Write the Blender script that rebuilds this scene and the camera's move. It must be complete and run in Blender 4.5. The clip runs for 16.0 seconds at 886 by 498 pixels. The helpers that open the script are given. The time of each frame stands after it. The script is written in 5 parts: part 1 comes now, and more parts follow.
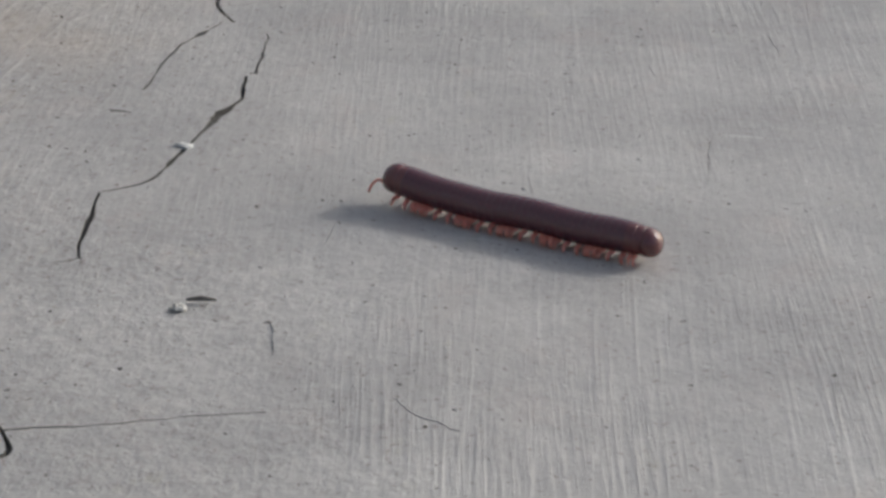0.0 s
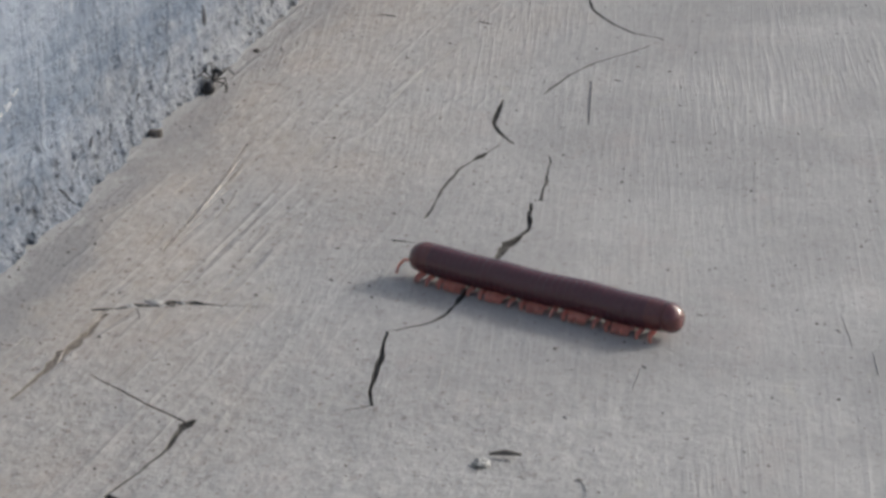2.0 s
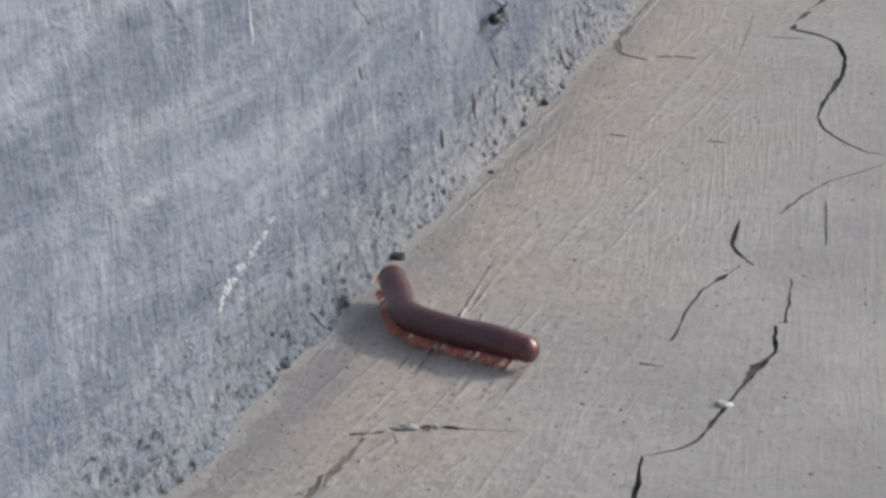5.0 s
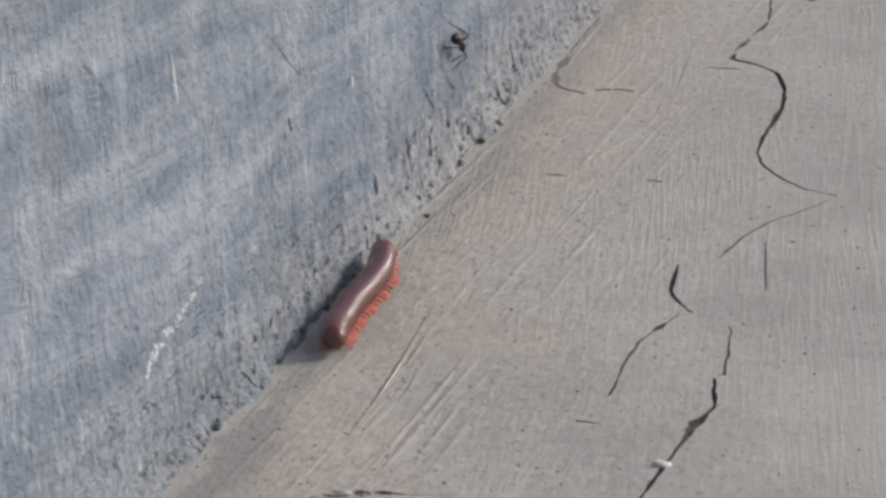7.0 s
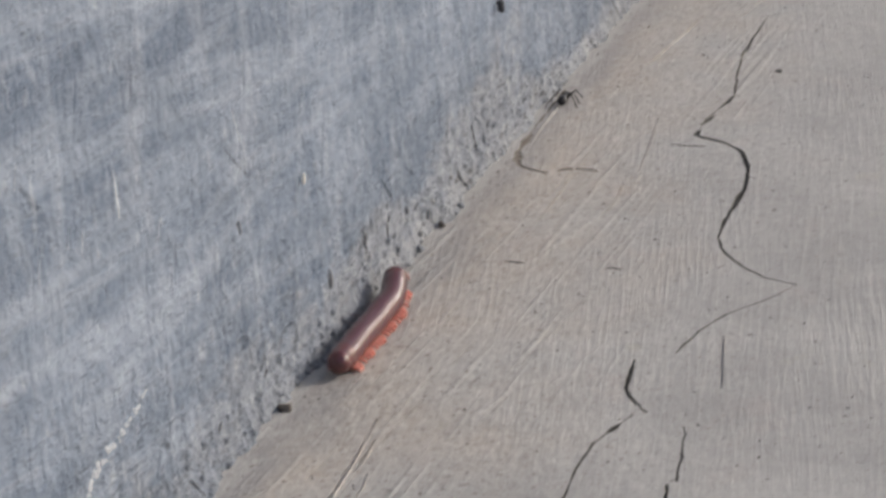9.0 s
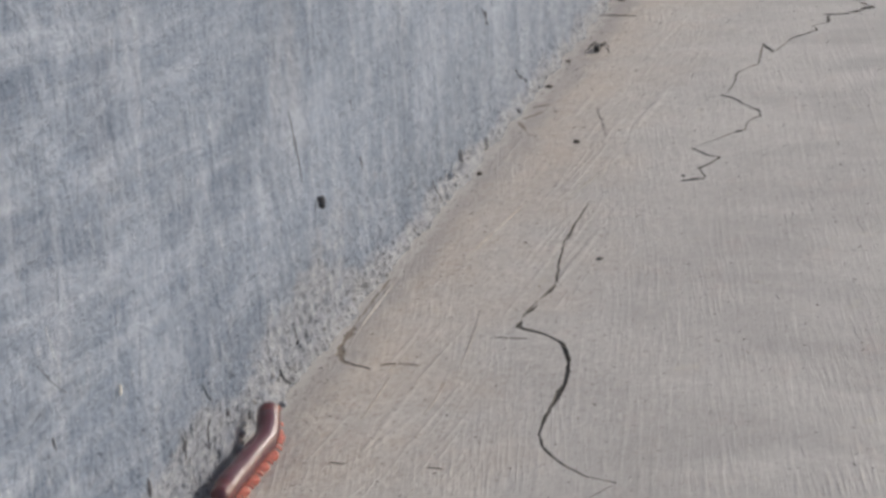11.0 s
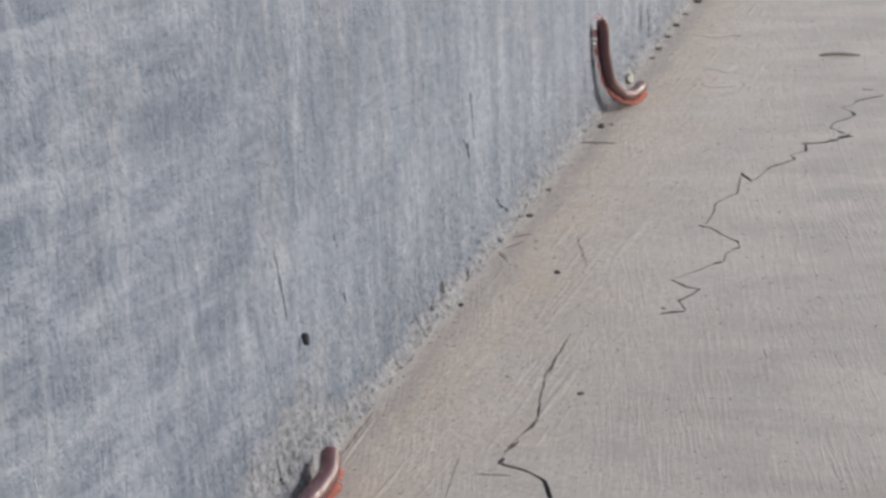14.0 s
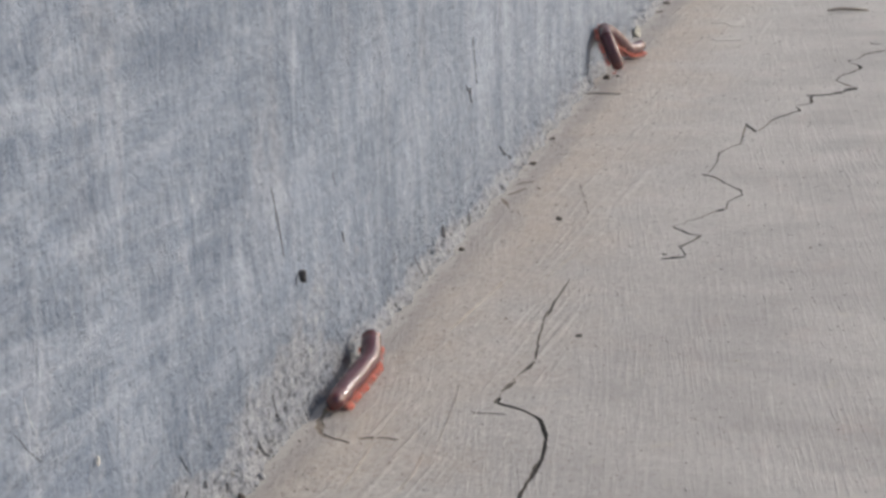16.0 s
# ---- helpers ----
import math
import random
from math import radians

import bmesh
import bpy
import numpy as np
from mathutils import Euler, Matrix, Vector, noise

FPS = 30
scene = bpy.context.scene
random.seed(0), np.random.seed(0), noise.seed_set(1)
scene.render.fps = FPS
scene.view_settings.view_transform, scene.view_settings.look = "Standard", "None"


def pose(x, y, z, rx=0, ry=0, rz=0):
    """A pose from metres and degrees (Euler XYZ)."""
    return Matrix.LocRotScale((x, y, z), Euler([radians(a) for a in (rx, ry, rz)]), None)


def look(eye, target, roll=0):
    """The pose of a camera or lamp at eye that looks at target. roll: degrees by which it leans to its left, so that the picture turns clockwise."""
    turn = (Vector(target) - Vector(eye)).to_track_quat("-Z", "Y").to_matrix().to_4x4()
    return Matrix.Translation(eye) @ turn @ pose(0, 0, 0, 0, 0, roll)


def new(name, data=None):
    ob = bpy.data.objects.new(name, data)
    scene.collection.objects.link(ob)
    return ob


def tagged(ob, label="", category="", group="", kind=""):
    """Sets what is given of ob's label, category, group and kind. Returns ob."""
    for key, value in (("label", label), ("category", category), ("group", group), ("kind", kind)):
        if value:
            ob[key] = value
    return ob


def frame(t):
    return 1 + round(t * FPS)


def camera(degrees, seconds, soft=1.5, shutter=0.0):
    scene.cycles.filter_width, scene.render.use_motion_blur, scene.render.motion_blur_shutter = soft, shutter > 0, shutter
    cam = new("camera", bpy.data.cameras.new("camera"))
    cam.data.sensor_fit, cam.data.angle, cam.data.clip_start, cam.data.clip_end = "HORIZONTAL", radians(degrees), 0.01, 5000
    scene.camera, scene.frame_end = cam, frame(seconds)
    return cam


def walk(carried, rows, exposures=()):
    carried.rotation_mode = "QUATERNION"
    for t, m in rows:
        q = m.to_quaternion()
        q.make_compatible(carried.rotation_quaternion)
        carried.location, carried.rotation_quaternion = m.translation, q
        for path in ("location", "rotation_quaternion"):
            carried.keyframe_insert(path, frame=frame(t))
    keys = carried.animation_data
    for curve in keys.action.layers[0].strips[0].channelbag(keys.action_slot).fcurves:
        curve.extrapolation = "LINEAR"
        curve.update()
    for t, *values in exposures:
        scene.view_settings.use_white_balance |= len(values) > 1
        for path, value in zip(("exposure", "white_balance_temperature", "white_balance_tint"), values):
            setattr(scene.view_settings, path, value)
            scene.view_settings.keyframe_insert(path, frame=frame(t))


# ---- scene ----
cam = camera(20.0, 16.0, soft=3.2, shutter=0.4)
PATH = [
    (0, (0.22715, -0.64842, 0.19331), (0.13327, -0.10927, -0.05268), 1.23),
    (0.5, (0.22129, -0.63011, 0.18825), (0.11821, -0.09293, -0.05835), 0.57),
    (1, (0.20939, -0.61926, 0.18463), (0.09805, -0.08286, -0.06006), -0.07),
    (1.5, (0.20220, -0.61975, 0.18740), (0.07124, -0.08411, -0.04912), -0.34),
    (2, (0.20020, -0.62189, 0.19194), (0.06000, -0.08524, -0.03686), -0.29),
    (2.5, (0.19950, -0.62201, 0.19543), (0.05937, -0.08235, -0.02621), -0.33),
    (3, (0.19495, -0.62390, 0.20030), (0.05232, -0.08079, -0.01109), -0.66),
    (3.5, (0.18659, -0.62828, 0.20098), (0.02019, -0.08843, -0.00117), -1.73),
    (4, (0.18835, -0.63013, 0.20134), (0.01153, -0.09305, 0.00063), -1.96),
    (4.2, (0.18837, -0.63044, 0.20095), (0.00936, -0.09479, -0.00162), -2.09),
    (6.3, (0.18405, -0.62465, 0.19953), (0.00053, -0.09321, -0.00997), -1.95),
    (6.5, (0.18641, -0.62142, 0.20110), (0.00431, -0.08983, -0.00927), -2.12),
    (7, (0.18720, -0.61615, 0.20890), (0.01623, -0.08025, 0.00013), -2.41),
    (7.5, (0.18642, -0.61413, 0.21367), (0.01301, -0.08154, -0.00145), -2.56),
    (8, (0.19209, -0.60907, 0.21432), (0.01930, -0.07746, -0.00373), -2.55),
    (8.5, (0.19088, -0.60717, 0.21795), (0.01456, -0.07565, 0.00256), -2.82),
    (9, (0.19426, -0.60279, 0.22461), (0.02369, -0.06552, 0.01908), -2.64),
    (9.5, (0.19720, -0.60195, 0.22790), (0.03268, -0.05979, 0.03043), -2.21),
    (10, (0.19727, -0.60019, 0.22650), (0.03707, -0.05678, 0.02892), -1.68),
    (10.2, (0.19993, -0.59811, 0.22854), (0.04393, -0.05164, 0.03608), -1.81),
    (12.3, (0.20020, -0.60335, 0.24502), (0.07800, -0.03844, 0.08394), -1.72),
    (12.5, (0.19975, -0.60406, 0.24514), (0.07178, -0.03971, 0.08660), -1.64),
    (13, (0.20101, -0.60216, 0.24747), (0.06436, -0.03865, 0.09323), -2.07),
    (13.5, (0.20020, -0.60124, 0.24960), (0.06648, -0.03565, 0.10052), -1.84),
    (14, (0.19896, -0.60246, 0.24944), (0.06776, -0.03657, 0.09925), -1.71),
    (14.5, (0.19536, -0.60370, 0.25142), (0.06087, -0.03765, 0.10479), -1.41),
    (15, (0.19918, -0.60083, 0.24892), (0.06562, -0.03327, 0.10736), -1.15),
    (15.5, (0.19892, -0.60156, 0.24171), (0.06557, -0.03610, 0.09182), -1.61),
    (16, (0.20413, -0.60341, 0.24065), (0.06971, -0.04021, 0.08335), -1.38),
]
walk(cam, [(t, look(eye, target, roll)) for t, eye, target, roll in PATH], exposures=[(0, -0.14, 5870, 8), (4.2, -0.08, 5760, 9), (6.3, -0.10, 6020, 10), (16, -0.01, 6100, 11)])

# ---------------------------------------------------------------- light
world = bpy.data.worlds.new("sky")
scene.world = world
world.use_nodes = True
SUN_AZ, SUN_EL = 34.0, 28.0  # degrees: from +x towards +y, and above the floor
wn = world.node_tree.nodes
sky = wn.new("ShaderNodeTexSky")
sky.sky_type, sky.sun_disc = "NISHITA", False
sky.sun_elevation, sky.sun_rotation = radians(SUN_EL), radians(90.0 - SUN_AZ)
sky.air_density, sky.dust_density, sky.ozone_density = 1.0, 4.0, 0.5
wn["Background"].inputs["Strength"].default_value = 0.15
world.node_tree.links.new(sky.outputs["Color"], wn["Background"].inputs["Color"])
sun = new("sun", bpy.data.lights.new("sun", "SUN"))
sun.data.energy, sun.data.angle, sun.data.color = 1.95, radians(4.5), (1.0, 0.94, 0.86)
ray = Vector((math.cos(radians(SUN_EL)) * math.cos(radians(SUN_AZ)), math.cos(radians(SUN_EL)) * math.sin(radians(SUN_AZ)), math.sin(radians(SUN_EL))))
sun.matrix_world = look(ray * 5, (0, 0, 0))


# ---------------------------------------------------------------- materials
class Mat:
    """A node material with short ways to add nodes."""

    def __init__(self, name, rough=0.6, spec=0.4):
        self.m = bpy.data.materials.new(name)
        self.m.use_nodes = True
        self.t = self.m.node_tree
        self.b = self.t.nodes["Principled BSDF"]
        self.b.inputs["Roughness"].default_value = rough
        self.b.inputs["Specular IOR Level"].default_value = spec

    def node(self, kind, **given):
        n = self.t.nodes.new(kind)
        for key, value in given.items():
            n.inputs[key.replace("_", " ")].default_value = value
        return n

    def link(self, a, b):
        self.t.links.new(a, b)

    def coords(self, scale=(1, 1, 1), turn=(0, 0, 0)):
        tc = self.node("ShaderNodeTexCoord")
        mp = self.node("ShaderNodeMapping")
        mp.vector_type = "TEXTURE"
        mp.inputs["Scale"].default_value = [1 / s for s in scale]
        mp.inputs["Rotation"].default_value = [radians(a) for a in turn]
        self.link(tc.outputs["Object"], mp.inputs["Vector"])
        return mp.outputs["Vector"]

    def noise(self, vec, scale, detail=4.0, rough=0.55, lo=0.3, hi=0.7, a=0.0, b=1.0, warp=0.0):
        n = self.node("ShaderNodeTexNoise", Scale=scale, Detail=detail, Roughness=rough, Distortion=warp)
        self.link(vec, n.inputs["Vector"])
        return self.ramp(n.outputs["Fac"], lo, hi, a, b)

    def ramp(self, fac, lo, hi, a=0.0, b=1.0):
        r = self.node("ShaderNodeMapRange")
        r.inputs["From Min"].default_value, r.inputs["From Max"].default_value = lo, hi
        r.inputs["To Min"].default_value, r.inputs["To Max"].default_value = a, b
        self.link(fac, r.inputs["Value"])
        return r.outputs["Result"]

    def maths(self, op, a, b):
        n = self.node("ShaderNodeMath")
        n.operation = op
        for sock, value in zip(n.inputs, (a, b)):
            if isinstance(value, (int, float)):
                sock.default_value = value
            else:
                self.link(value, sock)
        return n.outputs[0]

    def mix(self, fac, a, b, how="MIX"):
        n = self.node("ShaderNodeMix")
        n.data_type, n.blend_type = "RGBA", how
        for sock, value in ((n.inputs[0], fac), (n.inputs[6], a), (n.inputs[7], b)):
            if isinstance(value, (int, float)):
                sock.default_value = value
            elif isinstance(value, tuple):
                sock.default_value = (*value, 1)
            else:
                self.link(value, sock)
        return n.outputs[2]

    def bump(self, height, distance, strength=1.0, before=None):
        n = self.node("ShaderNodeBump", Strength=strength, Distance=distance)
        self.link(height, n.inputs["Height"])
        if before:
            self.link(before, n.inputs["Normal"])
        return n.outputs["Normal"]

    def done(self, colour=None, normal=None, rough=None):
        if isinstance(colour, tuple):
            self.b.inputs["Base Color"].default_value = (*colour, 1)
        elif colour:
            self.link(colour, self.b.inputs["Base Color"])
        if normal:
            self.link(normal, self.b.inputs["Normal"])
        if rough:
            self.link(rough, self.b.inputs["Roughness"])
        return self.m


def concrete():
    """Trowelled grey-beige cement with broom strokes, air holes and worn smooth patches."""
    k = Mat("cement_floor", 0.62, 0.45)
    flat = k.coords()
    sep = k.node("ShaderNodeSeparateXYZ")
    k.link(flat, sep.inputs[0])
    X, Y = sep.outputs["X"], sep.outputs["Y"]
    big = k.noise(k.coords((1, 0.6, 1)), 11, 4, 0.6, 0.35, 0.65)
    mid = k.noise(k.coords((1, 0.45, 1)), 55, 5, 0.65, 0.3, 0.7)
    # scabby ground that the broom did not reach
    scabby = k.maths("MULTIPLY", k.ramp(Y, -0.25, -0.20, 1.0, 0.0), k.ramp(k.maths("ADD", X, k.noise(flat, 30, 3, 0.6, 0.3, 0.7, -0.03, 0.03)), 0.12, 0.17, 1.0, 0.25))
    rough = k.maths("MAXIMUM", k.ramp(X, 0.05, 0.12, 1.0, 0.40), scabby)
    mottle = k.noise(k.coords((1, 0.5, 1)), 230, 4, 0.7, 0.32, 0.68)
    fine = k.noise(k.coords((1, 0.6, 1)), 900, 4, 0.7, 0.3, 0.7)
    # broom strokes: long ridges in three leans, each in its own patches
    stroke = k.noise(k.coords((1, 0.035, 1), (0, 0, 11)), 980, 3, 0.6, 0.44, 0.68, warp=0.3)
    coarse = k.noise(k.coords((1, 0.032, 1), (0, 0, 8)), 560, 3, 0.55, 0.50, 0.70, warp=0.2)
    steep = k.noise(k.coords((1, 0.035, 1), (0, 0, -3)), 250, 3, 0.6, 0.56, 0.70, warp=0.2)
    lean = k.noise(k.coords((1, 0.05, 1), (0, 0, -14)), 230, 3, 0.6, 0.57, 0.68, warp=0.2)
    where = k.noise(k.coords((1, 0.5, 1)), 22, 4, 0.6, 0.44, 0.60, 0.05, 1.0)
    outer = k.maths("MULTIPLY", k.ramp(X, 0.045, 0.08), k.ramp(scabby, 0.3, 0.9, 1.0, 0.1))
    inner = k.maths("MULTIPLY", k.ramp(X, 0.05, 0.085, 1.0, 0.0), k.noise(k.coords((1, 0.4, 1)), 30, 3, 0.6, 0.40, 0.54, 0.15, 1.0))
    s1 = k.maths("MULTIPLY", k.maths("MULTIPLY", stroke, where), k.ramp(scabby, 0.3, 0.9, 1.0, 0.15))
    s2 = k.maths("MULTIPLY", k.maths("MULTIPLY", coarse, k.ramp(big, 0, 1, 0.5, 1)), outer)
    worn = k.maths("MAXIMUM", k.ramp(Y, -0.17, -0.06, 0.40, 1.0), k.ramp(Y, -0.25, -0.20, 0.95, 0.0))
    s1, s2 = k.maths("MULTIPLY", s1, worn), k.maths("MULTIPLY", s2, worn)
    s3 = k.maths("MULTIPLY", steep, inner)
    s4 = k.maths("MULTIPLY", k.maths("MULTIPLY", lean, inner), k.noise(k.coords((1, 0.6, 1)), 40, 3, 0.6, 0.48, 0.58))
    dust = k.maths("ADD", k.ramp(X, 0.015, 0.10, 0.75, -0.3), k.noise(flat, 20, 5, 0.6, 0.3, 0.7, -0.4, 0.4))
    c = k.mix(big, FLOOR_A, FLOOR_B)
    c = k.mix(k.ramp(X, 0.06, 0.16, 0.0, 0.42), c, (0.485, 0.468, 0.438))
    # paler with distance: far brightness put into the cement's colour
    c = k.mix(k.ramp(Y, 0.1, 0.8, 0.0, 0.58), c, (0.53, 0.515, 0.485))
    c = k.mix(k.ramp(dust, 0.1, 0.8, 0.0, 0.88), c, (0.395, 0.328, 0.258))
    c = k.mix(k.maths("MULTIPLY", mid, 0.48), c, FLOOR_C)
    c = k.mix(k.maths("MULTIPLY", k.maths("MULTIPLY", mottle, rough), 0.45), c, FLOOR_D)
    sand = k.node("ShaderNodeTexNoise", Scale=560, Detail=3, Roughness=0.6)
    k.link(k.coords((1, 0.5, 1)), sand.inputs["Vector"])
    c = k.mix(k.maths("MULTIPLY", k.ramp(sand.outputs["Fac"], 0.54, 0.68), k.maths("MULTIPLY", rough, 0.34)), c, (0.56, 0.535, 0.49))
    c = k.mix(k.maths("MULTIPLY", k.ramp(sand.outputs["Fac"], 0.46, 0.32), k.maths("MULTIPLY", rough, 0.36)), c, (0.20, 0.175, 0.15))
    lines = k.maths("ADD", k.maths("MULTIPLY", s1, 0.22), k.maths("MULTIPLY", s2, 0.20))
    lines = k.maths("ADD", lines, k.maths("ADD", k.maths("MULTIPLY", s3, 0.34), k.maths("MULTIPLY", s4, 0.40)))
    c = k.mix(lines, c, FLOOR_D)
    pale = k.noise(k.coords((0.6, 1, 1), (0, 0, 4)), 34, 4, 0.6, 0.60, 0.74)
    c = k.mix(k.maths("MULTIPLY", pale, k.ramp(X, 0.05, 0.12, 0.0, 0.40)), c, (0.54, 0.525, 0.49))
    cloud = k.noise(k.coords((0.5, 0.9, 1), (0, 0, 6)), 26, 5, 0.62, 0.42, 0.62)
    c = k.mix(k.maths("MULTIPLY", cloud, k.ramp(X, 0.04, 0.12, 0.12, 0.50)), c, (0.262, 0.250, 0.236))
    # rosy and ochre stains in the cement skin
    stain = k.noise(k.coords((0.7, 0.5, 1)), 75, 5, 0.7, 0.55, 0.72)
    c = k.mix(k.maths("MULTIPLY", stain, 0.22), c, (0.45, 0.36, 0.31))
    ochre = k.noise(k.coords((0.6, 0.4, 1)), 130, 4, 0.65, 0.64, 0.74)
    c = k.mix(k.maths("MULTIPLY", ochre, 0.30), c, (0.43, 0.40, 0.28))
    scuff = k.noise(k.coords((0.10, 1, 1), (0, 0, 3)), 240, 3, 0.6, 0.66, 0.76)
    c = k.mix(k.maths("MULTIPLY", scuff, k.ramp(X, 0.06, 0.11, 0.0, 0.40)), c, (0.60, 0.59, 0.56))
    # darker grey strip along the wall's foot, stronger at the near end
    foot_grey = k.maths("ADD", k.ramp(X, 0.006, 0.030, 0.90, -0.60), k.noise(k.coords((1, 0.5, 1)), 38, 6, 0.65, 0.3, 0.7, -0.5, 0.5))
    c = k.mix(k.maths("MULTIPLY", k.ramp(foot_grey, 0.1, 0.7), k.ramp(Y, -0.2, -0.1, 0.85, 0.58)), c, (0.245, 0.238, 0.234))
    # spatter of lime from the wall's coat
    spill = k.maths("ADD", k.ramp(X, 0.002, 0.012, 0.8, -0.6), k.noise(k.coords((1, 0.7, 1)), 120, 5, 0.7, 0.3, 0.7, -0.6, 0.6))
    c = k.mix(k.ramp(spill, 0.15, 0.5, 0.0, 0.75), c, (0.40, 0.385, 0.36))
    sparse = k.ramp(Y, 0.15, 0.55, 1.0, 0.3)
    dark = k.noise(k.coords((1, 0.75, 1)), 480, 3, 0.6, 0.63, 0.70)
    c = k.mix(k.maths("MULTIPLY", k.maths("MULTIPLY", dark, sparse), k.ramp(X, 0.05, 0.12, 0.62, 0.30)), c, (0.16, 0.135, 0.11))
    speck = k.noise(k.coords((1, 0.75, 1)), 700, 2, 0.6, 0.645, 0.70)
    c = k.mix(k.maths("MULTIPLY", k.maths("MULTIPLY", speck, sparse), k.ramp(X, 0.02, 0.12, 0.95, 0.5)), c, (0.15, 0.115, 0.09))
    hole = k.noise(k.coords((1, 0.9, 1), (0, 0, -4)), 560, 2, 0.5, 0.66, 0.72)
    h = k.maths("ADD", k.maths("MULTIPLY", s1, 0.46), k.maths("MULTIPLY", s2, 0.38))
    h = k.maths("ADD", h, k.maths("ADD", k.maths("MULTIPLY", s3, 1.1), k.maths("MULTIPLY", s4, 1.1)))
    h = k.maths("ADD", h, k.maths("MULTIPLY", k.maths("ADD", k.maths("MULTIPLY", sand.outputs["Fac"], 2.4), k.maths("ADD", fine, mottle)), k.maths("MULTIPLY", rough, 0.27)))
    h = k.maths("SUBTRACT", h, k.maths("MULTIPLY", hole, 0.3))
    scab = k.maths("MULTIPLY", k.noise(k.coords((0.8, 0.7, 1)), 120, 5, 0.68, 0.35, 0.65), k.ramp(scabby, 0, 1, 0.1, 1.0))
    n1 = k.bump(mid, 0.0009, 0.3)
    n2 = k.bump(scab, 0.0005, 0.6, n1)
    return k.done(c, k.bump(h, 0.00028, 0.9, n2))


def wall_paint():
    """Blue-grey limewash in cloudy brushed coats, thin and chalky low down where the rough plaster shows."""
    k = Mat("limewash_wall", 0.8, 0.25)
    flat = k.coords()
    sep = k.node("ShaderNodeSeparateXYZ")
    k.link(flat, sep.inputs[0])
    near = k.ramp(sep.outputs["Y"], -0.15, 0.12, 1.0, 0.15)
    cloud = k.noise(k.coords((1, 0.6, 1)), 20, 4, 0.55, 0.40, 0.60, warp=0.9)
    blot = k.noise(k.coords((1, 0.5, 0.9)), 52, 4, 0.6, 0.44, 0.62, warp=0.9)
    mid = k.noise(k.coords((1, 0.4, 0.8)), 240, 5, 0.7, 0.35, 0.66)
    grain = k.noise(k.coords((1, 0.45, 0.8)), 620, 4, 0.7, 0.40, 0.64)
    fine = k.noise(k.coords((1, 0.5, 1)), 1300, 4, 0.7, 0.3, 0.7)
    s1 = k.noise(k.coords((1, 0.7, 0.30), (3, 0, 0)), 75, 4, 0.6, 0.48, 0.70, warp=1.0)
    s2 = k.noise(k.coords((1, 1, 0.10), (-97, 0, 0)), 90, 4, 0.6, 0.47, 0.64, warp=0.5)
    s3 = k.noise(k.coords((1, 1, 0.10), (-82, 0, 0)), 60, 4, 0.6, 0.48, 0.66, warp=0.5)
    s4 = k.noise(k.coords((1, 1, 0.07), (-90, 0, 0)), 200, 4, 0.6, 0.52, 0.70, warp=0.4)
    # upright brush hairs, and broad upright stripes farther along
    hair = k.noise(k.coords((1, 1, 0.07), (2, 0, 0)), 260, 5, 0.65, 0.42, 0.70, warp=0.8)
    dash = k.noise(k.coords((1, 1, 0.16), (4, 0, 0)), 520, 3, 0.6, 0.56, 0.68, warp=0.3)
    stripe = k.noise(k.coords((1, 1, 0.10), (3, 0, 0)), 44, 5, 0.6, 0.40, 0.60, warp=0.5)
    along = k.ramp(sep.outputs["Y"], -0.05, 0.25)
    tone = k.maths("ADD", k.maths("MULTIPLY", cloud, k.ramp(along, 0, 1, 1.0, 0.35)), k.maths("MULTIPLY", k.ramp(stripe, 0, 1, 1.0, 0.0), k.ramp(along, 0, 1, 0.0, 0.65)))
    c = k.mix(tone, WALL_A, WALL_B)
    # brightness along the wall put into its paint: paler far, darker near
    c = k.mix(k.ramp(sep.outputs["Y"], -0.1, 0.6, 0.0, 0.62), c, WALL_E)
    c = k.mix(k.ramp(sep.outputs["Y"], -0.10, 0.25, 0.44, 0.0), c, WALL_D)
    c = k.mix(k.maths("MULTIPLY", blot, k.ramp(along, 0, 1, 0.62, 0.30)), c, WALL_D)
    c = k.mix(k.maths("MULTIPLY", stripe, k.ramp(along, 0, 1, 0.15, 0.44)), c, WALL_D)
    c = k.mix(k.maths("MULTIPLY", s1, 0.40), c, WALL_C)
    c = k.mix(k.maths("MULTIPLY", k.maths("MULTIPLY", s2, near), 0.42), c, WALL_C)
    c = k.mix(k.maths("MULTIPLY", k.maths("MULTIPLY", s3, near), 0.36), c, WALL_C)
    c = k.mix(k.maths("MULTIPLY", s4, 0.14), c, WALL_C)
    c = k.mix(k.maths("MULTIPLY", hair, k.ramp(along, 0, 1, 0.07, 0.14)), c, WALL_C)
    c = k.mix(k.maths("MULTIPLY", dash, 0.12), c, WALL_D)
    c = k.mix(k.maths("MULTIPLY", mid, 0.30), c, WALL_D)
    c = k.mix(k.maths("MULTIPLY", grain, 0.10), c, WALL_C)
    rust = k.maths("MULTIPLY", k.noise(k.coords((1, 0.8, 0.3), (4, 0, 0)), 34, 5, 0.65, 0.52, 0.70), k.ramp(sep.outputs["Z"], 0.04, 0.09))
    c = k.mix(k.maths("MULTIPLY", rust, 0.18), c, (0.30, 0.275, 0.262))
    rise = k.ramp(sep.outputs["Y"], 0.06, 0.20, 1.0, 2.3)
    edge = k.maths("ADD", k.ramp(k.maths("MULTIPLY", sep.outputs["Z"], rise), 0.002, 0.030, 0.70, -0.30), k.noise(k.coords((1, 0.5, 0.9)), 48, 6, 0.72, 0.3, 0.7, -0.6, 0.6))
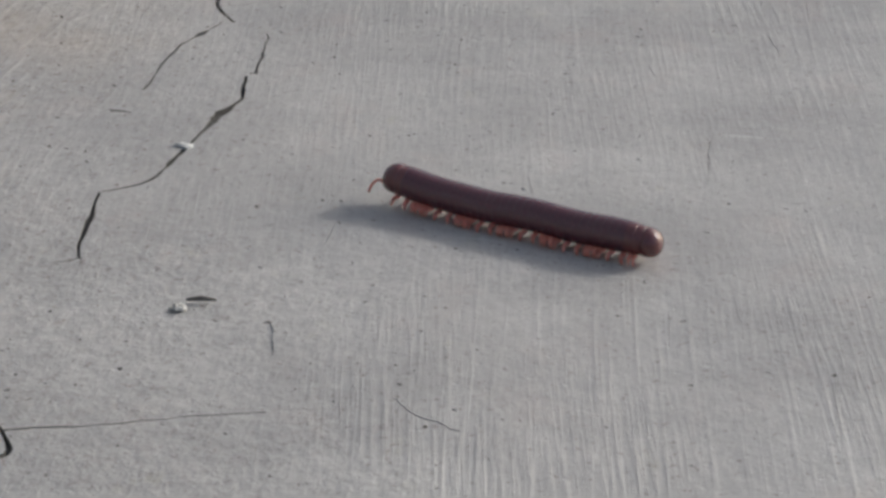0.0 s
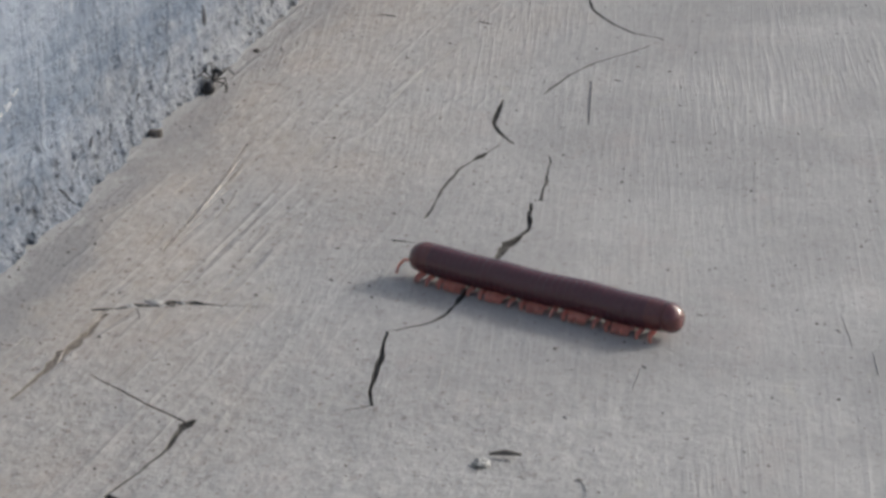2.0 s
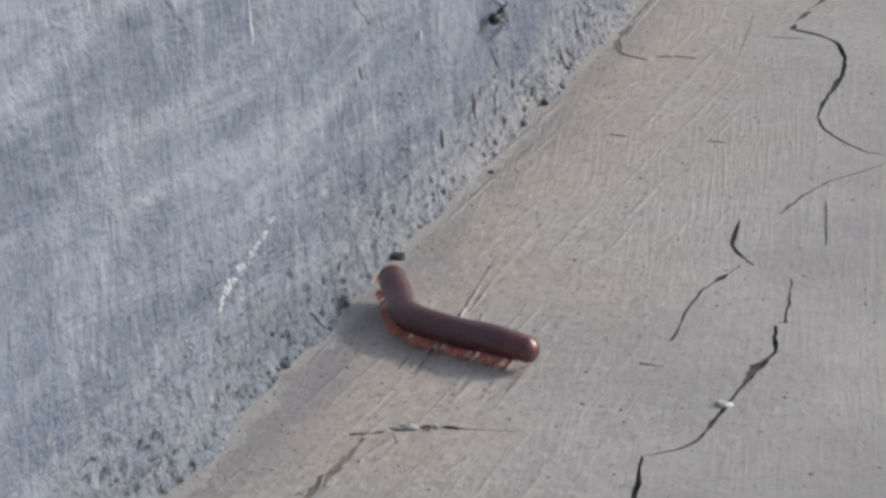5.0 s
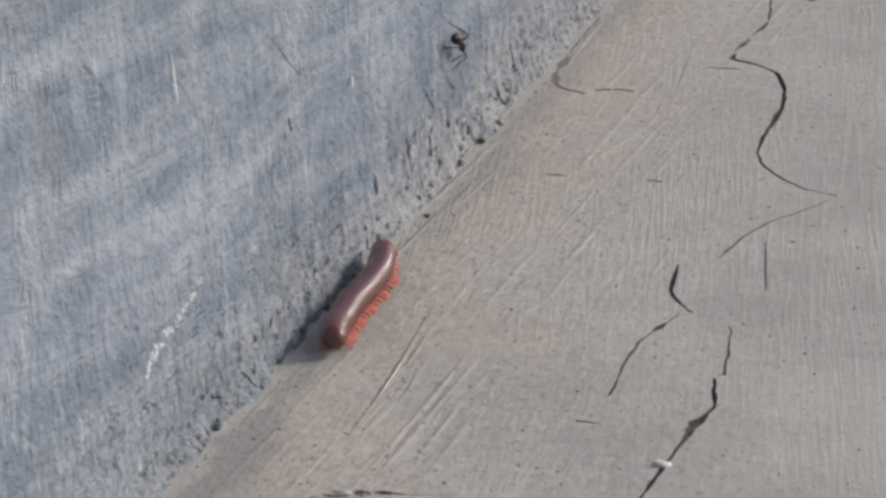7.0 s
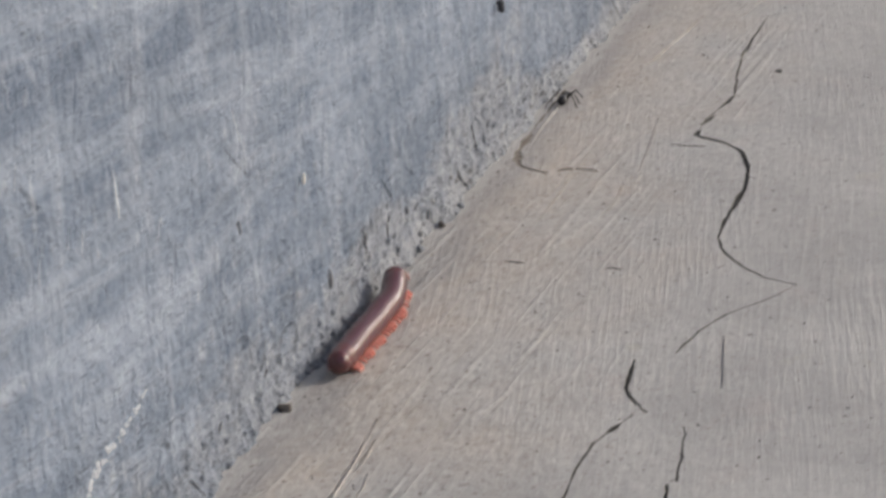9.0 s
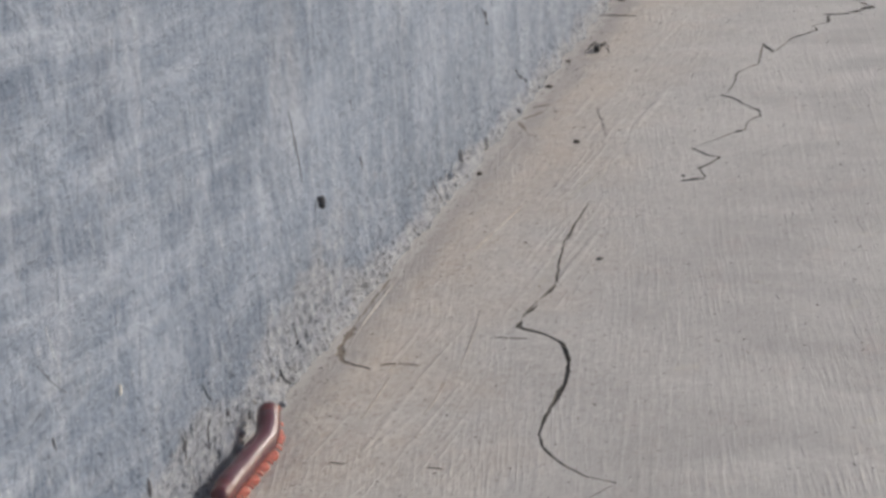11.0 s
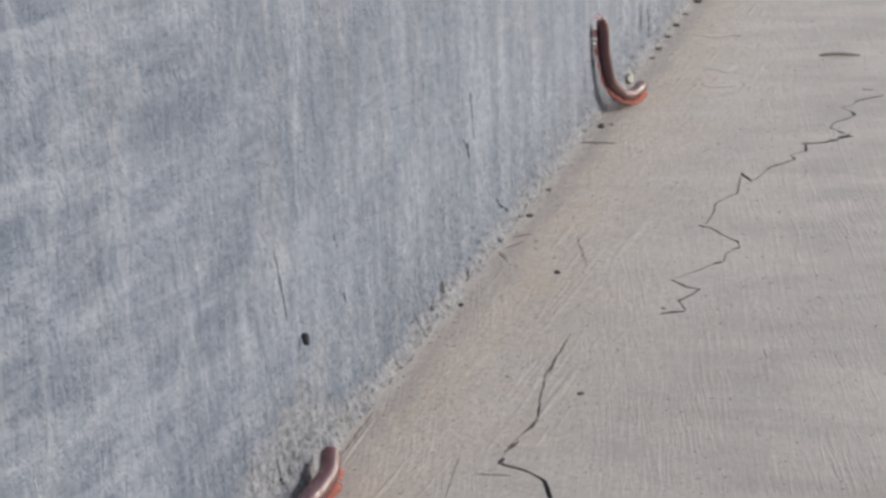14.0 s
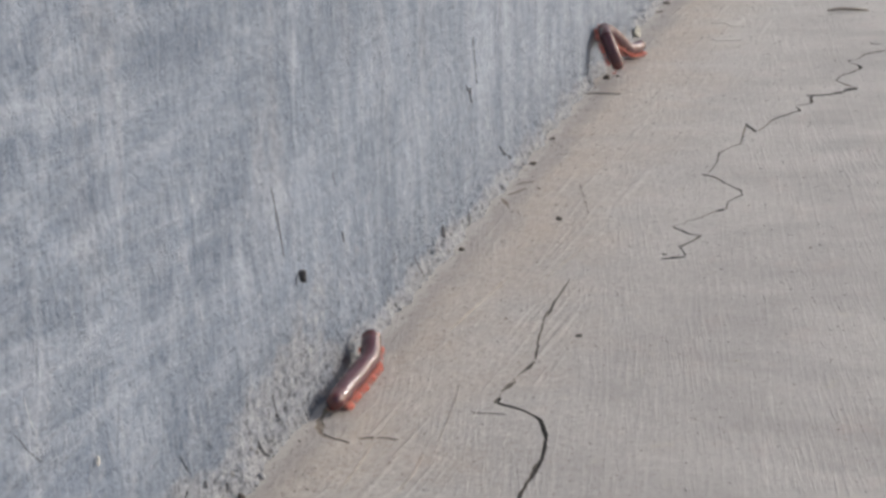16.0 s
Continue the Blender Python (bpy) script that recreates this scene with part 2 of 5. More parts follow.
    inpatch = k.maths("MULTIPLY", k.maths("MULTIPLY", k.ramp(sep.outputs["Y"], -0.010, 0.018), k.ramp(sep.outputs["Y"], 0.10, 0.14, 1.0, 0.0)), k.ramp(sep.outputs["Z"], 0.030, 0.048, 1.0, 0.0))
    edge = k.maths("ADD", edge, k.maths("MULTIPLY", inpatch, 0.46))
    torn = k.maths("MULTIPLY", k.maths("MULTIPLY", k.ramp(sep.outputs["Y"], -0.088, -0.080), k.ramp(sep.outputs["Y"], -0.03, 0.0, 1.0, 0.0)), k.ramp(sep.outputs["Z"], 0.012, 0.024, 1.0, 0.0))
    edge = k.maths("ADD", edge, k.maths("MULTIPLY", torn, 0.40))
    bare = k.ramp(edge, 0.18, 0.5, 0.0, 0.80)
    plaster = k.mix(k.noise(k.coords((1, 0.5, 1)), 360, 4, 0.7, 0.38, 0.62), (0.19, 0.205, 0.235), (0.355, 0.368, 0.392))
    c = k.mix(k.maths("MULTIPLY", bare, k.ramp(sep.outputs["Y"], -0.16, -0.06, 0.6, 1.0)), c, plaster)
    lip = k.maths("ADD", k.ramp(sep.outputs["Z"], 0.001, 0.010, 0.9, -0.5), k.noise(k.coords((1, 0.5, 0.7)), 90, 5, 0.7, 0.3, 0.7, -0.7, 0.7))
    c = k.mix(k.maths("MULTIPLY", k.ramp(lip, 0.1, 0.6, 0.0, 0.5), k.ramp(sep.outputs["Y"], -0.16, -0.06, 0.25, 1.0)), c, (0.345, 0.346, 0.348))
    some = k.noise(k.coords((1, 0.6, 1)), 24, 3, 0.6, 0.46, 0.62)
    nick = k.noise(k.coords((1, 0.7, 0.22), (5, 0, 0)), 420, 3, 0.6, 0.60, 0.70, warp=0.3)
    c = k.mix(k.maths("MULTIPLY", k.maths("MULTIPLY", nick, some), 0.28), c, (0.55, 0.565, 0.58))
    nick2 = k.noise(k.coords((1, 0.8, 0.16), (-14, 0, 0)), 360, 3, 0.6, 0.62, 0.72, warp=0.3)
    c = k.mix(k.maths("MULTIPLY", k.maths("MULTIPLY", nick2, k.ramp(some, 0, 1, 1, 0.2)), 0.34), c, (0.10, 0.115, 0.145))
    flake = k.noise(k.coords((1, 0.9, 0.40), (6, 0, 0)), 300, 6, 0.72, 0.56, 0.68, warp=0.4)
    c = k.mix(k.maths("MULTIPLY", flake, k.ramp(sep.outputs["Z"], 0.01, 0.07, 0.5, 0.10)), c, (0.47, 0.48, 0.50))
    chips = k.noise(k.coords((1, 0.9, 0.35), (6, 0, 0)), 420, 3, 0.6, 0.66, 0.73)
    c = k.mix(k.maths("MULTIPLY", chips, 0.35), c, (0.60, 0.61, 0.63))
    specks = k.noise(k.coords((1, 0.5, 0.8)), 520, 3, 0.6, 0.66, 0.73)
    c = k.mix(k.maths("MULTIPLY", specks, 0.35), c, (0.10, 0.11, 0.13))
    # upright hollows low on the wall: shade put into the colour, no relief
    hollow = k.noise(k.coords((1, 0.6, 0.45), (8, 0, 0)), 300, 3, 0.6, 0.63, 0.71)
    c = k.mix(k.maths("MULTIPLY", k.maths("MULTIPLY", hollow, k.ramp(sep.outputs["Z"], 0.01, 0.06, 1.0, 0.15)), 0.45), c, (0.085, 0.095, 0.115))
    h = k.maths("ADD", k.maths("MULTIPLY", s1, 0.4), k.maths("MULTIPLY", fine, 0.4))
    h = k.maths("ADD", h, k.maths("MULTIPLY", k.maths("MULTIPLY", s2, near), 0.5))
    h = k.maths("ADD", h, k.maths("MULTIPLY", grain, 0.30))
    h = k.maths("ADD", h, k.maths("SUBTRACT", k.maths("MULTIPLY", hair, 0.32), k.maths("MULTIPLY", dash, 0.6)))
    h = k.maths("ADD", h, k.maths("MULTIPLY", k.maths("MULTIPLY", nick, some), 0.6))
    h = k.maths("SUBTRACT", h, k.maths("MULTIPLY", nick2, 1.2))
    pits = k.noise(k.coords((1, 0.5, 0.8)), 330, 4, 0.62, 0.30, 0.48)
    low = k.ramp(k.maths("ADD", sep.outputs["Z"], k.noise(flat, 40, 3, 0.6, 0.3, 0.7, -0.014, 0.014)), 0.012, 0.045, 1.0, 0.12)
    low = k.maths("MAXIMUM", low, inpatch)
    # torn upright shards in the low plaster
    shard = k.noise(k.coords((1, 0.9, 0.40), (6, 0, 0)), 300, 6, 0.72, 0.36, 0.64, warp=0.4)
    lumps = k.noise(k.coords((1, 0.75, 0.6), (8, 0, 0)), 105, 5, 0.66, 0.3, 0.7, warp=0.5)
    n1 = k.bump(mid, 0.0009, 0.6, k.bump(lumps, 0.0017, 0.6))
    n1 = k.bump(k.maths("MULTIPLY", shard, k.ramp(low, 0, 1, 0.12, 1.0)), 0.0007, 0.8, n1)
    n2 = k.bump(h, 0.00034, 0.85, n1)
    return k.done(c, k.bump(k.maths("MULTIPLY", pits, low), 0.0012, 0.8, n2))


def plain(name, colour, rough=0.6, spec=0.4, vary=0.35, scale=600, bump=0.0002):
    """One colour with grain and a fine relief."""
    k = Mat(name, rough, spec)
    at = k.coords()
    n = k.noise(at, scale, 4, 0.6, 0.3, 0.7)
    dark = tuple(v * (1 - vary) for v in colour)
    return k.done(k.mix(n, dark, colour), k.bump(n, bump, 0.7))


def shell(name, colour, rim, rough=0.25, rake=0.0):
    """Glossy chitin; rake is the slope of the fine grooves that run round each plate."""
    k = Mat(name, 0.5, 0.10)
    k.b.inputs["Coat Weight"].default_value = 1.0 if rake else 0.5
    k.b.inputs["Coat Roughness"].default_value = rough
    k.b.inputs["Coat IOR"].default_value = 1.68 if rake else 1.5
    at = k.coords()
    n = k.noise(at, 1500, 3, 0.6, 0.35, 0.65)
    relief = k.bump(n, 0.00004, 0.5)
    if rake:
        sep = k.node("ShaderNodeSeparateXYZ")
        k.link(at, sep.inputs[0])
        pitch = 0.00030
        wave = k.maths("SINE", k.maths("MULTIPLY", sep.outputs["X"], 2 * math.pi / pitch), 0.0)
        k.link(k.bump(wave, rake * pitch / (2 * math.pi), 1.0), k.b.inputs["Coat Normal"])
    return k.done(k.mix(n, colour, rim), relief)


def leg_skin(name, colour):
    """Thin horny skin that lets some light through."""
    k = Mat(name, 0.4, 0.4)
    n = k.noise(k.coords(), 900, 2, 0.5, 0.3, 0.7)
    c = k.mix(n, colour, tuple(min(1, v * 1.25) for v in colour))
    tr = k.node("ShaderNodeBsdfTranslucent")
    ms = k.node("ShaderNodeMixShader", Fac=0.6)
    k.link(c, tr.inputs["Color"])
    k.link(k.b.outputs[0], ms.inputs[1])
    k.link(tr.outputs[0], ms.inputs[2])
    k.link(ms.outputs[0], k.t.nodes["Material Output"].inputs["Surface"])
    return k.done(c)


FLOOR_A, FLOOR_B, FLOOR_C, FLOOR_D = (0.325, 0.31, 0.29), (0.39, 0.375, 0.35), (0.28, 0.266, 0.247), (0.51, 0.49, 0.455)
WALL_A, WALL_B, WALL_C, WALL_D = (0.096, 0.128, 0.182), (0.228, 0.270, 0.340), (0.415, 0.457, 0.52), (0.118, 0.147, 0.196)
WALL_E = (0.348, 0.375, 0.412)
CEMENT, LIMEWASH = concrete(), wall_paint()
DIRT = plain("crack_dirt", (0.145, 0.134, 0.12), 0.95, 0.1)
BROWN_DIRT = plain("brown_dirt", (0.265, 0.23, 0.19), 0.95, 0.1)
PLASTER = plain("lime_plaster", (0.62, 0.59, 0.53), 0.85, 0.2, 0.3, 500, 0.0006)
LIME_GREY = plain("grey_lime", (0.35, 0.352, 0.355), 0.85, 0.2, 0.3, 500, 0.0004)
PALE = plain("pale_chip", (0.72, 0.70, 0.64), 0.7)
STONE = plain("dark_grit", (0.145, 0.125, 0.108), 0.85, 0.2)
GREY_STONE = plain("grey_grit", (0.34, 0.32, 0.285), 0.85, 0.2)
SHELL_DARK = shell("dark_maroon_shell", (0.060, 0.010, 0.017), (0.080, 0.014, 0.021), 0.14, 0.34)
SHELL_RIM = shell("red_brown_shell", (0.064, 0.011, 0.017), (0.084, 0.015, 0.021), 0.14, 0.34)
SHELL_RED = shell("rust_shell", (0.082, 0.015, 0.016), (0.108, 0.022, 0.020), 0.14, 0.34)
LEG = leg_skin("coral_leg", (0.78, 0.42, 0.34))
LEG_PALE = leg_skin("pale_leg", (0.70, 0.33, 0.25))
ANT_SHELL = shell("black_ant_shell", (0.012, 0.011, 0.012), (0.022, 0.02, 0.02), 0.32)
ANT_LEG = plain("ant_leg", (0.035, 0.025, 0.02), 0.4)


# ---------------------------------------------------------------- mesh helpers
def mesh_of(name, verts, faces, mats, which=None, smooth=False):
    me = bpy.data.meshes.new(name)
    me.from_pydata([tuple(v) for v in verts], [], faces)
    for m in mats:
        me.materials.append(m)
    if which is not None:
        me.polygons.foreach_set("material_index", which)
    me.polygons.foreach_set("use_smooth", [smooth] * len(faces))
    me.update()
    return me


def part(name, me, parent, label="", m=None):
    ob = new(name, me)
    ob.parent = parent
    if m is not None:
        ob.matrix_basis = m
    return tagged(ob, label)


def lathe(stations, sides=14, power=None):
    """Verts and faces of a closed tube along x: stations of (x, radius y, radius z, z)."""
    verts, faces = [], []
    for x, ry, rz, z in stations:
        for i in range(sides):
            a = 2 * math.pi * i / sides
            verts.append((x, ry * math.cos(a), z + rz * math.sin(a)))
    for s in range(len(stations) - 1):
        for i in range(sides):
            j = (i + 1) % sides
            faces.append((s * sides + i, s * sides + j, (s + 1) * sides + j, (s + 1) * sides + i))
    faces.append(tuple(range(sides))[::-1])
    faces.append(tuple((len(stations) - 1) * sides + i for i in range(sides)))
    return verts, faces


def tube(points, radii, sides=6):
    """Verts and faces of a bent tapering tube through the points."""
    pts = [Vector(p) for p in points]
    verts, faces = [], []
    for n, p in enumerate(pts):
        d = (pts[min(n + 1, len(pts) - 1)] - pts[max(n - 1, 0)]).normalized()
        a = d.cross(Vector((0.3, 0.2, 1))).normalized()
        b = d.cross(a)
        for i in range(sides):
            w = 2 * math.pi * i / sides
            verts.append(p + radii[n] * (a * math.cos(w) + b * math.sin(w)))
    for s in range(len(pts) - 1):
        for i in range(sides):
            j = (i + 1) % sides
            faces.append((s * sides + i, s * sides + j, (s + 1) * sides + j, (s + 1) * sides + i))
    faces.append(tuple(range(sides))[::-1])
    faces.append(tuple((len(pts) - 1) * sides + i for i in range(sides)))
    return verts, faces


def rock(name, size, mat, seed, rough=0.35, detail=2):
    """An uneven stone, resting with its underside near z = 0."""
    bm = bmesh.new()
    bmesh.ops.create_icosphere(bm, subdivisions=detail, radius=1)
    off = Vector((seed * 3.7, seed * 1.3, seed * 2.1))
    for v in bm.verts:
        k = 1 + rough * (noise.noise(v.co * 1.3 + off) + 0.5 * noise.noise(v.co * 3.1 + off))
        v.co = Vector((v.co.x * size[0] * k, v.co.y * size[1] * k, (v.co.z * k + 0.75) * size[2]))
    me = bpy.data.meshes.new(name)
    bm.to_mesh(me)
    bm.free()
    me.materials.append(mat)
    me.polygons.foreach_set("use_smooth", [True] * len(me.polygons))
    return me


def smooth_line(points, step=0.0008, rounds=40):
    pts = [Vector(p) for p in points]
    out = []
    for a, b in zip(pts, pts[1:]):
        n = max(1, round((b - a).length / step))
        out += [a.lerp(b, i / n) for i in range(n)]
    out.append(pts[-1])
    for _ in range(rounds):
        out = [out[0]] + [(a + 2 * b + c) / 4 for a, b, c in zip(out, out[1:], out[2:])] + [out[-1]]
    arc = [0.0]
    for a, b in zip(out, out[1:]):
        arc.append(arc[-1] + (b - a).length)
    return np.array([list(p) for p in out]), np.array(arc)


def on_line(line, arc, s):
    return Vector([float(np.interp(s, arc, line[:, k])) for k in range(line.shape[1])])


# ---------------------------------------------------------------- floor with its cracks
# each crack: points in metres on the floor, its width at the two ends and in the middle, depth
CRACKS = []


def crack(points, widths, depth=0.0025, rough=0.45, mat=1):
    CRACKS.append((points, widths, depth, rough, mat))


crack([(0.0533, 0.0906), (0.0634, 0.0848), (0.0697, 0.0772), (0.0745, 0.0611), (0.0764, 0.044), (0.0759, 0.0191), (0.0763, 0.006), (0.0792, -0.0036), (0.0853, -0.0132), (0.0925, -0.0212), (0.1018, -0.0254)], (0.00110, 0.00150, 0.00028), 0.003, 0.25)
crack([(0.1018, -0.0254), (0.0965, -0.037), (0.0896, -0.0461), (0.0848, -0.058), (0.0815, -0.073)], (0.00023, 0.00047, 0.00055), 0.0015)
crack([(0.0513, 0.2267), (0.0517, 0.1997), (0.0519, 0.1754), (0.0539, 0.156), (0.0569, 0.1345)], (0.00039, 0.00109, 0.00062), 0.003, 0.3)
crack([(0.0569, 0.1345), (0.0556, 0.124), (0.0533, 0.1071), (0.0533, 0.0906)], (0.00020, 0.00035, 0.00040), 0.0015, 0.5)
# spots where a crack has crumbled open
for x, y, dx, dy, w in ((0.0561, 0.1255, 0.0010, 0.0070, 0.0017), (0.0540, 0.1065, 0.0012, 0.0055, 0.0015), (0.0536, 0.0925, 0.0003, 0.0030, 0.0014), (0.0953, -0.1668, 0.0010, 0.0050, 0.0027), (0.0770, -0.1175, 0.0009, 0.0030, 0.0016), (0.0597, -0.2592, 0.0005, 0.0026, 0.0030)):
    crack([(x + dx, y + dy), (x, y), (x - dx, y - dy)], (0.35 * w, 1.25 * w, 0.3 * w), 0.0025, 0.6)
crack([(0.0482, 0.0804), (0.0529, 0.0803), (0.0587, 0.0803)], (0.00039, 0.00070, 0.00023), 0.0006)
crack([(0.0731, -0.079), (0.0744, -0.0938), (0.0773, -0.1012), (0.082, -0.1074)], (0.00047, 0.00140, 0.00078), 0.003, 0.4)
crack([(0.0794, -0.1089), (0.0768, -0.118), (0.0746, -0.1264), (0.0742, -0.1386), (0.0749, -0.1565)], (0.00023, 0.00070, 0.00039), 0.002, 0.6)
crack([(0.0921, -0.1139), (0.0946, -0.1304), (0.0956, -0.1411)], (0.00023, 0.00055, 0.00062), 0.002)
crack([(0.0941, -0.1432), (0.0974, -0.1582), (0.0953, -0.165), (0.0946, -0.1729), (0.0931, -0.1867), (0.0916, -0.2013)], (0.00062, 0.00133, 0.00078), 0.003, 0.7)
crack([(0.0916, -0.2013), (0.0911, -0.2046), (0.0882, -0.2092), (0.0828, -0.2126)], (0.00062, 0.00047, 0.00031), 0.002)
crack([(0.0827, -0.213), (0.0847, -0.2247), (0.0859, -0.2367), (0.0883, -0.2437)], (0.00062, 0.00117, 0.00117), 0.003, 0.3)
crack([(0.0883, -0.2437), (0.0864, -0.245), (0.0844, -0.2464)], (0.00047, 0.00031, 0.00016), 0.001)
crack([(0.0594, -0.2579), (0.0597, -0.2688), (0.0569, -0.282), (0.0559, -0.2869)], (0.00140, 0.00062, 0.00078), 0.002, 0.6)
crack([(0.0559, -0.2869), (0.0603, -0.2883), (0.0707, -0.2904), (0.0837, -0.2972), (0.0923, -0.3042), (0.0975, -0.311), (0.1, -0.3142), (0.1008, -0.3178), (0.0995, -0.3185)], (0.00150, 0.00150, 0.00140), 0.003, 0.25)
crack([(0.0966, -0.3101), (0.1154, -0.3036), (0.1245, -0.299), (0.1368, -0.2952)], (0.00039, 0.00031, 0.00016), 0.0012)
crack([(0.0594, -0.2579), (0.052, -0.2539), (0.036, -0.2438)], (0.00039, 0.00039, 0.00016), 0.0007, 0.5, 2)
crack([(0.0790, 0.2570), (0.0830, 0.2590), (0.0870, 0.2610)], (0.0011, 0.0022, 0.0011), 0.003, 0.6)
crack([(0.0780, 0.2640), (0.0800, 0.2630)], (0.0011, 0.0011, 0.0011), 0.003, 0.6)
crack([(0.0870, 0.2630), (0.0850, 0.2690), (0.0830, 0.2740)], (0.0005, 0.0005, 0.0005), 0.003, 0.6)
crack([(0.0830, 0.2740), (0.0860, 0.2800), (0.0890, 0.2900)], (0.0008, 0.0009, 0.0009), 0.003, 0.6)
crack([(0.0890, 0.2900), (0.0830, 0.2930), (0.0770, 0.3020)], (0.0006, 0.0010, 0.0006), 0.003, 0.6)
crack([(0.0770, 0.3020), (0.0820, 0.3110), (0.0860, 0.3180)], (0.0005, 0.0006, 0.0006), 0.003, 0.6)
crack([(0.0900, 0.3260), (0.0910, 0.3280), (0.0930, 0.3290)], (0.0008, 0.0024, 0.0011), 0.003, 0.6)
crack([(0.0930, 0.3340), (0.0930, 0.3430)], (0.0006, 0.0006, 0.0005), 0.003, 0.6)
crack([(0.0930, 0.3430), (0.0950, 0.3500), (0.0970, 0.3530)], (0.0005, 0.0006, 0.0006), 0.003, 0.6)
crack([(0.0970, 0.3530), (0.0950, 0.3620)], (0.0005, 0.0005, 0.0005), 0.003, 0.6)
crack([(0.0950, 0.3620), (0.0890, 0.3700), (0.0830, 0.3820), (0.0770, 0.3870)], (0.0007, 0.0006, 0.0014), 0.003, 0.6)
crack([(0.0790, 0.3900), (0.0800, 0.4000), (0.0800, 0.4120), (0.0790, 0.4240)], (0.0005, 0.0006, 0.0005), 0.003, 0.6)
crack([(0.0790, 0.4240), (0.0830, 0.4370)], (0.0005, 0.0005, 0.0007), 0.003, 0.6)
crack([(0.0860, 0.4430), (0.0860, 0.4480), (0.0850, 0.4580)], (0.0006, 0.0006, 0.0006), 0.003, 0.6)
crack([(0.0840, 0.4830), (0.0860, 0.4760), (0.0900, 0.4670)], (0.0005, 0.0017, 0.0012), 0.003, 0.6)
crack([(0.0940, 0.4910), (0.0970, 0.5000), (0.1020, 0.5060)], (0.0012, 0.0012, 0.0012), 0.003, 0.6)
crack([(0.1010, 0.5080), (0.1050, 0.5130), (0.1020, 0.5210)], (0.0015, 0.0012, 0.0005), 0.003, 0.6)
crack([(0.1080, 0.5300), (0.1080, 0.5340), (0.1070, 0.5460)], (0.0012, 0.0013, 0.0006), 0.003, 0.6)
crack([(0.1050, 0.5470), (0.1100, 0.5500), (0.1160, 0.5520)], (0.0019, 0.0019, 0.0019), 0.003, 0.6)
crack([(0.1160, 0.5540), (0.1200, 0.5580)], (0.0026, 0.0030, 0.0026), 0.003, 0.6)
crack([(0.1200, 0.5580), (0.1220, 0.5640), (0.1260, 0.5670)], (0.0008, 0.0042, 0.0030), 0.003, 0.6)
crack([(0.1200, 0.5760), (0.1230, 0.5710)], (0.0013, 0.0016, 0.0013), 0.003, 0.6)
crack([(0.1150, 0.5850), (0.1170, 0.5960), (0.1240, 0.6090)], (0.0005, 0.0014, 0.0014), 0.003, 0.6)
crack([(0.1240, 0.6090), (0.1250, 0.6160), (0.1220, 0.6230)], (0.0009, 0.0018, 0.0007), 0.003, 0.6)
crack([(0.1170, 0.6310), (0.1220, 0.6350), (0.1240, 0.6490), (0.1270, 0.6550)], (0.0010, 0.0005, 0.0017), 0.003, 0.6)
crack([(0.1250, 0.6820), (0.1280, 0.6790), (0.1300, 0.6810)], (0.0013, 0.0035, 0.0022), 0.003, 0.6)
crack([(0.1240, 0.6490), (0.1290, 0.6570), (0.1360, 0.6660)], (0.0013, 0.0027, 0.0031), 0.003, 0.6)
for line in ([(0.0860, 0.3180), (0.0882, 0.3230), (0.0900, 0.3260)], [(0.0830, 0.4370), (0.0850, 0.4400), (0.0860, 0.4430)], [(0.0850, 0.4580), (0.0846, 0.4700), (0.0840, 0.4830)], [(0.0900, 0.4670), (0.0925, 0.4790), (0.0940, 0.4910)],
             [(0.1020, 0.5210), (0.1045, 0.5260), (0.1080, 0.5300)], [(0.1260, 0.5670), (0.1200, 0.5770), (0.1150, 0.5850)], [(0.1220, 0.6230), (0.1190, 0.6270), (0.1170, 0.6310)], [(0.0930, 0.3290), (0.0934, 0.3310), (0.0930, 0.3340)]):
    crack(line, (0.0006, 0.0008, 0.0006), 0.0014, 0.7, 2)
# worn groove beside the wall's foot
crack([(0.0042, 0.1318), (0.0046, 0.0906), (0.0061, 0.0646), (0.0095, 0.0535), (0.0194, 0.0484)], (0.0008, 0.0024, 0.0012), 0.0006, 0.9, 2)
crack([(0.0215, 0.0520), (0.0260, 0.0550), (0.0329, 0.0540)], (0.0005, 0.0020, 0.0006), 0.0006, 0.9, 2)
# shallow torn gouge
crack([(0.0255, -0.2168), (0.0294, -0.2156), (0.0338, -0.2128), (0.0396, -0.2100), (0.0474, -0.2090), (0.0560, -0.2080)], (0.0007, 0.0017, 0.0003), 0.0010, 0.75)
crack([(0.0300, -0.2140), (0.0322, -0.2128), (0.0350, -0.2122)], (0.0006, 0.0022, 0.0010), 0.0012, 0.9, 2)
crack([(0.0376, -0.2094), (0.0400, -0.2090), (0.0430, -0.2092)], (0.0005, 0.0016, 0.0006), 0.0010, 0.9, 2)
crack([(0.0330, -0.2138), (0.0352, -0.2170), (0.0362, -0.2200)], (0.0004, 0.0005, 0.0003), 0.0008, 0.5, 0)
crack([(0.0290, -0.2180), (0.0284, -0.2330), (0.0272, -0.2460), (0.0262, -0.2560)], (0.0010, 0.0017, 0.0009), 0.0008, 0.8, 2)
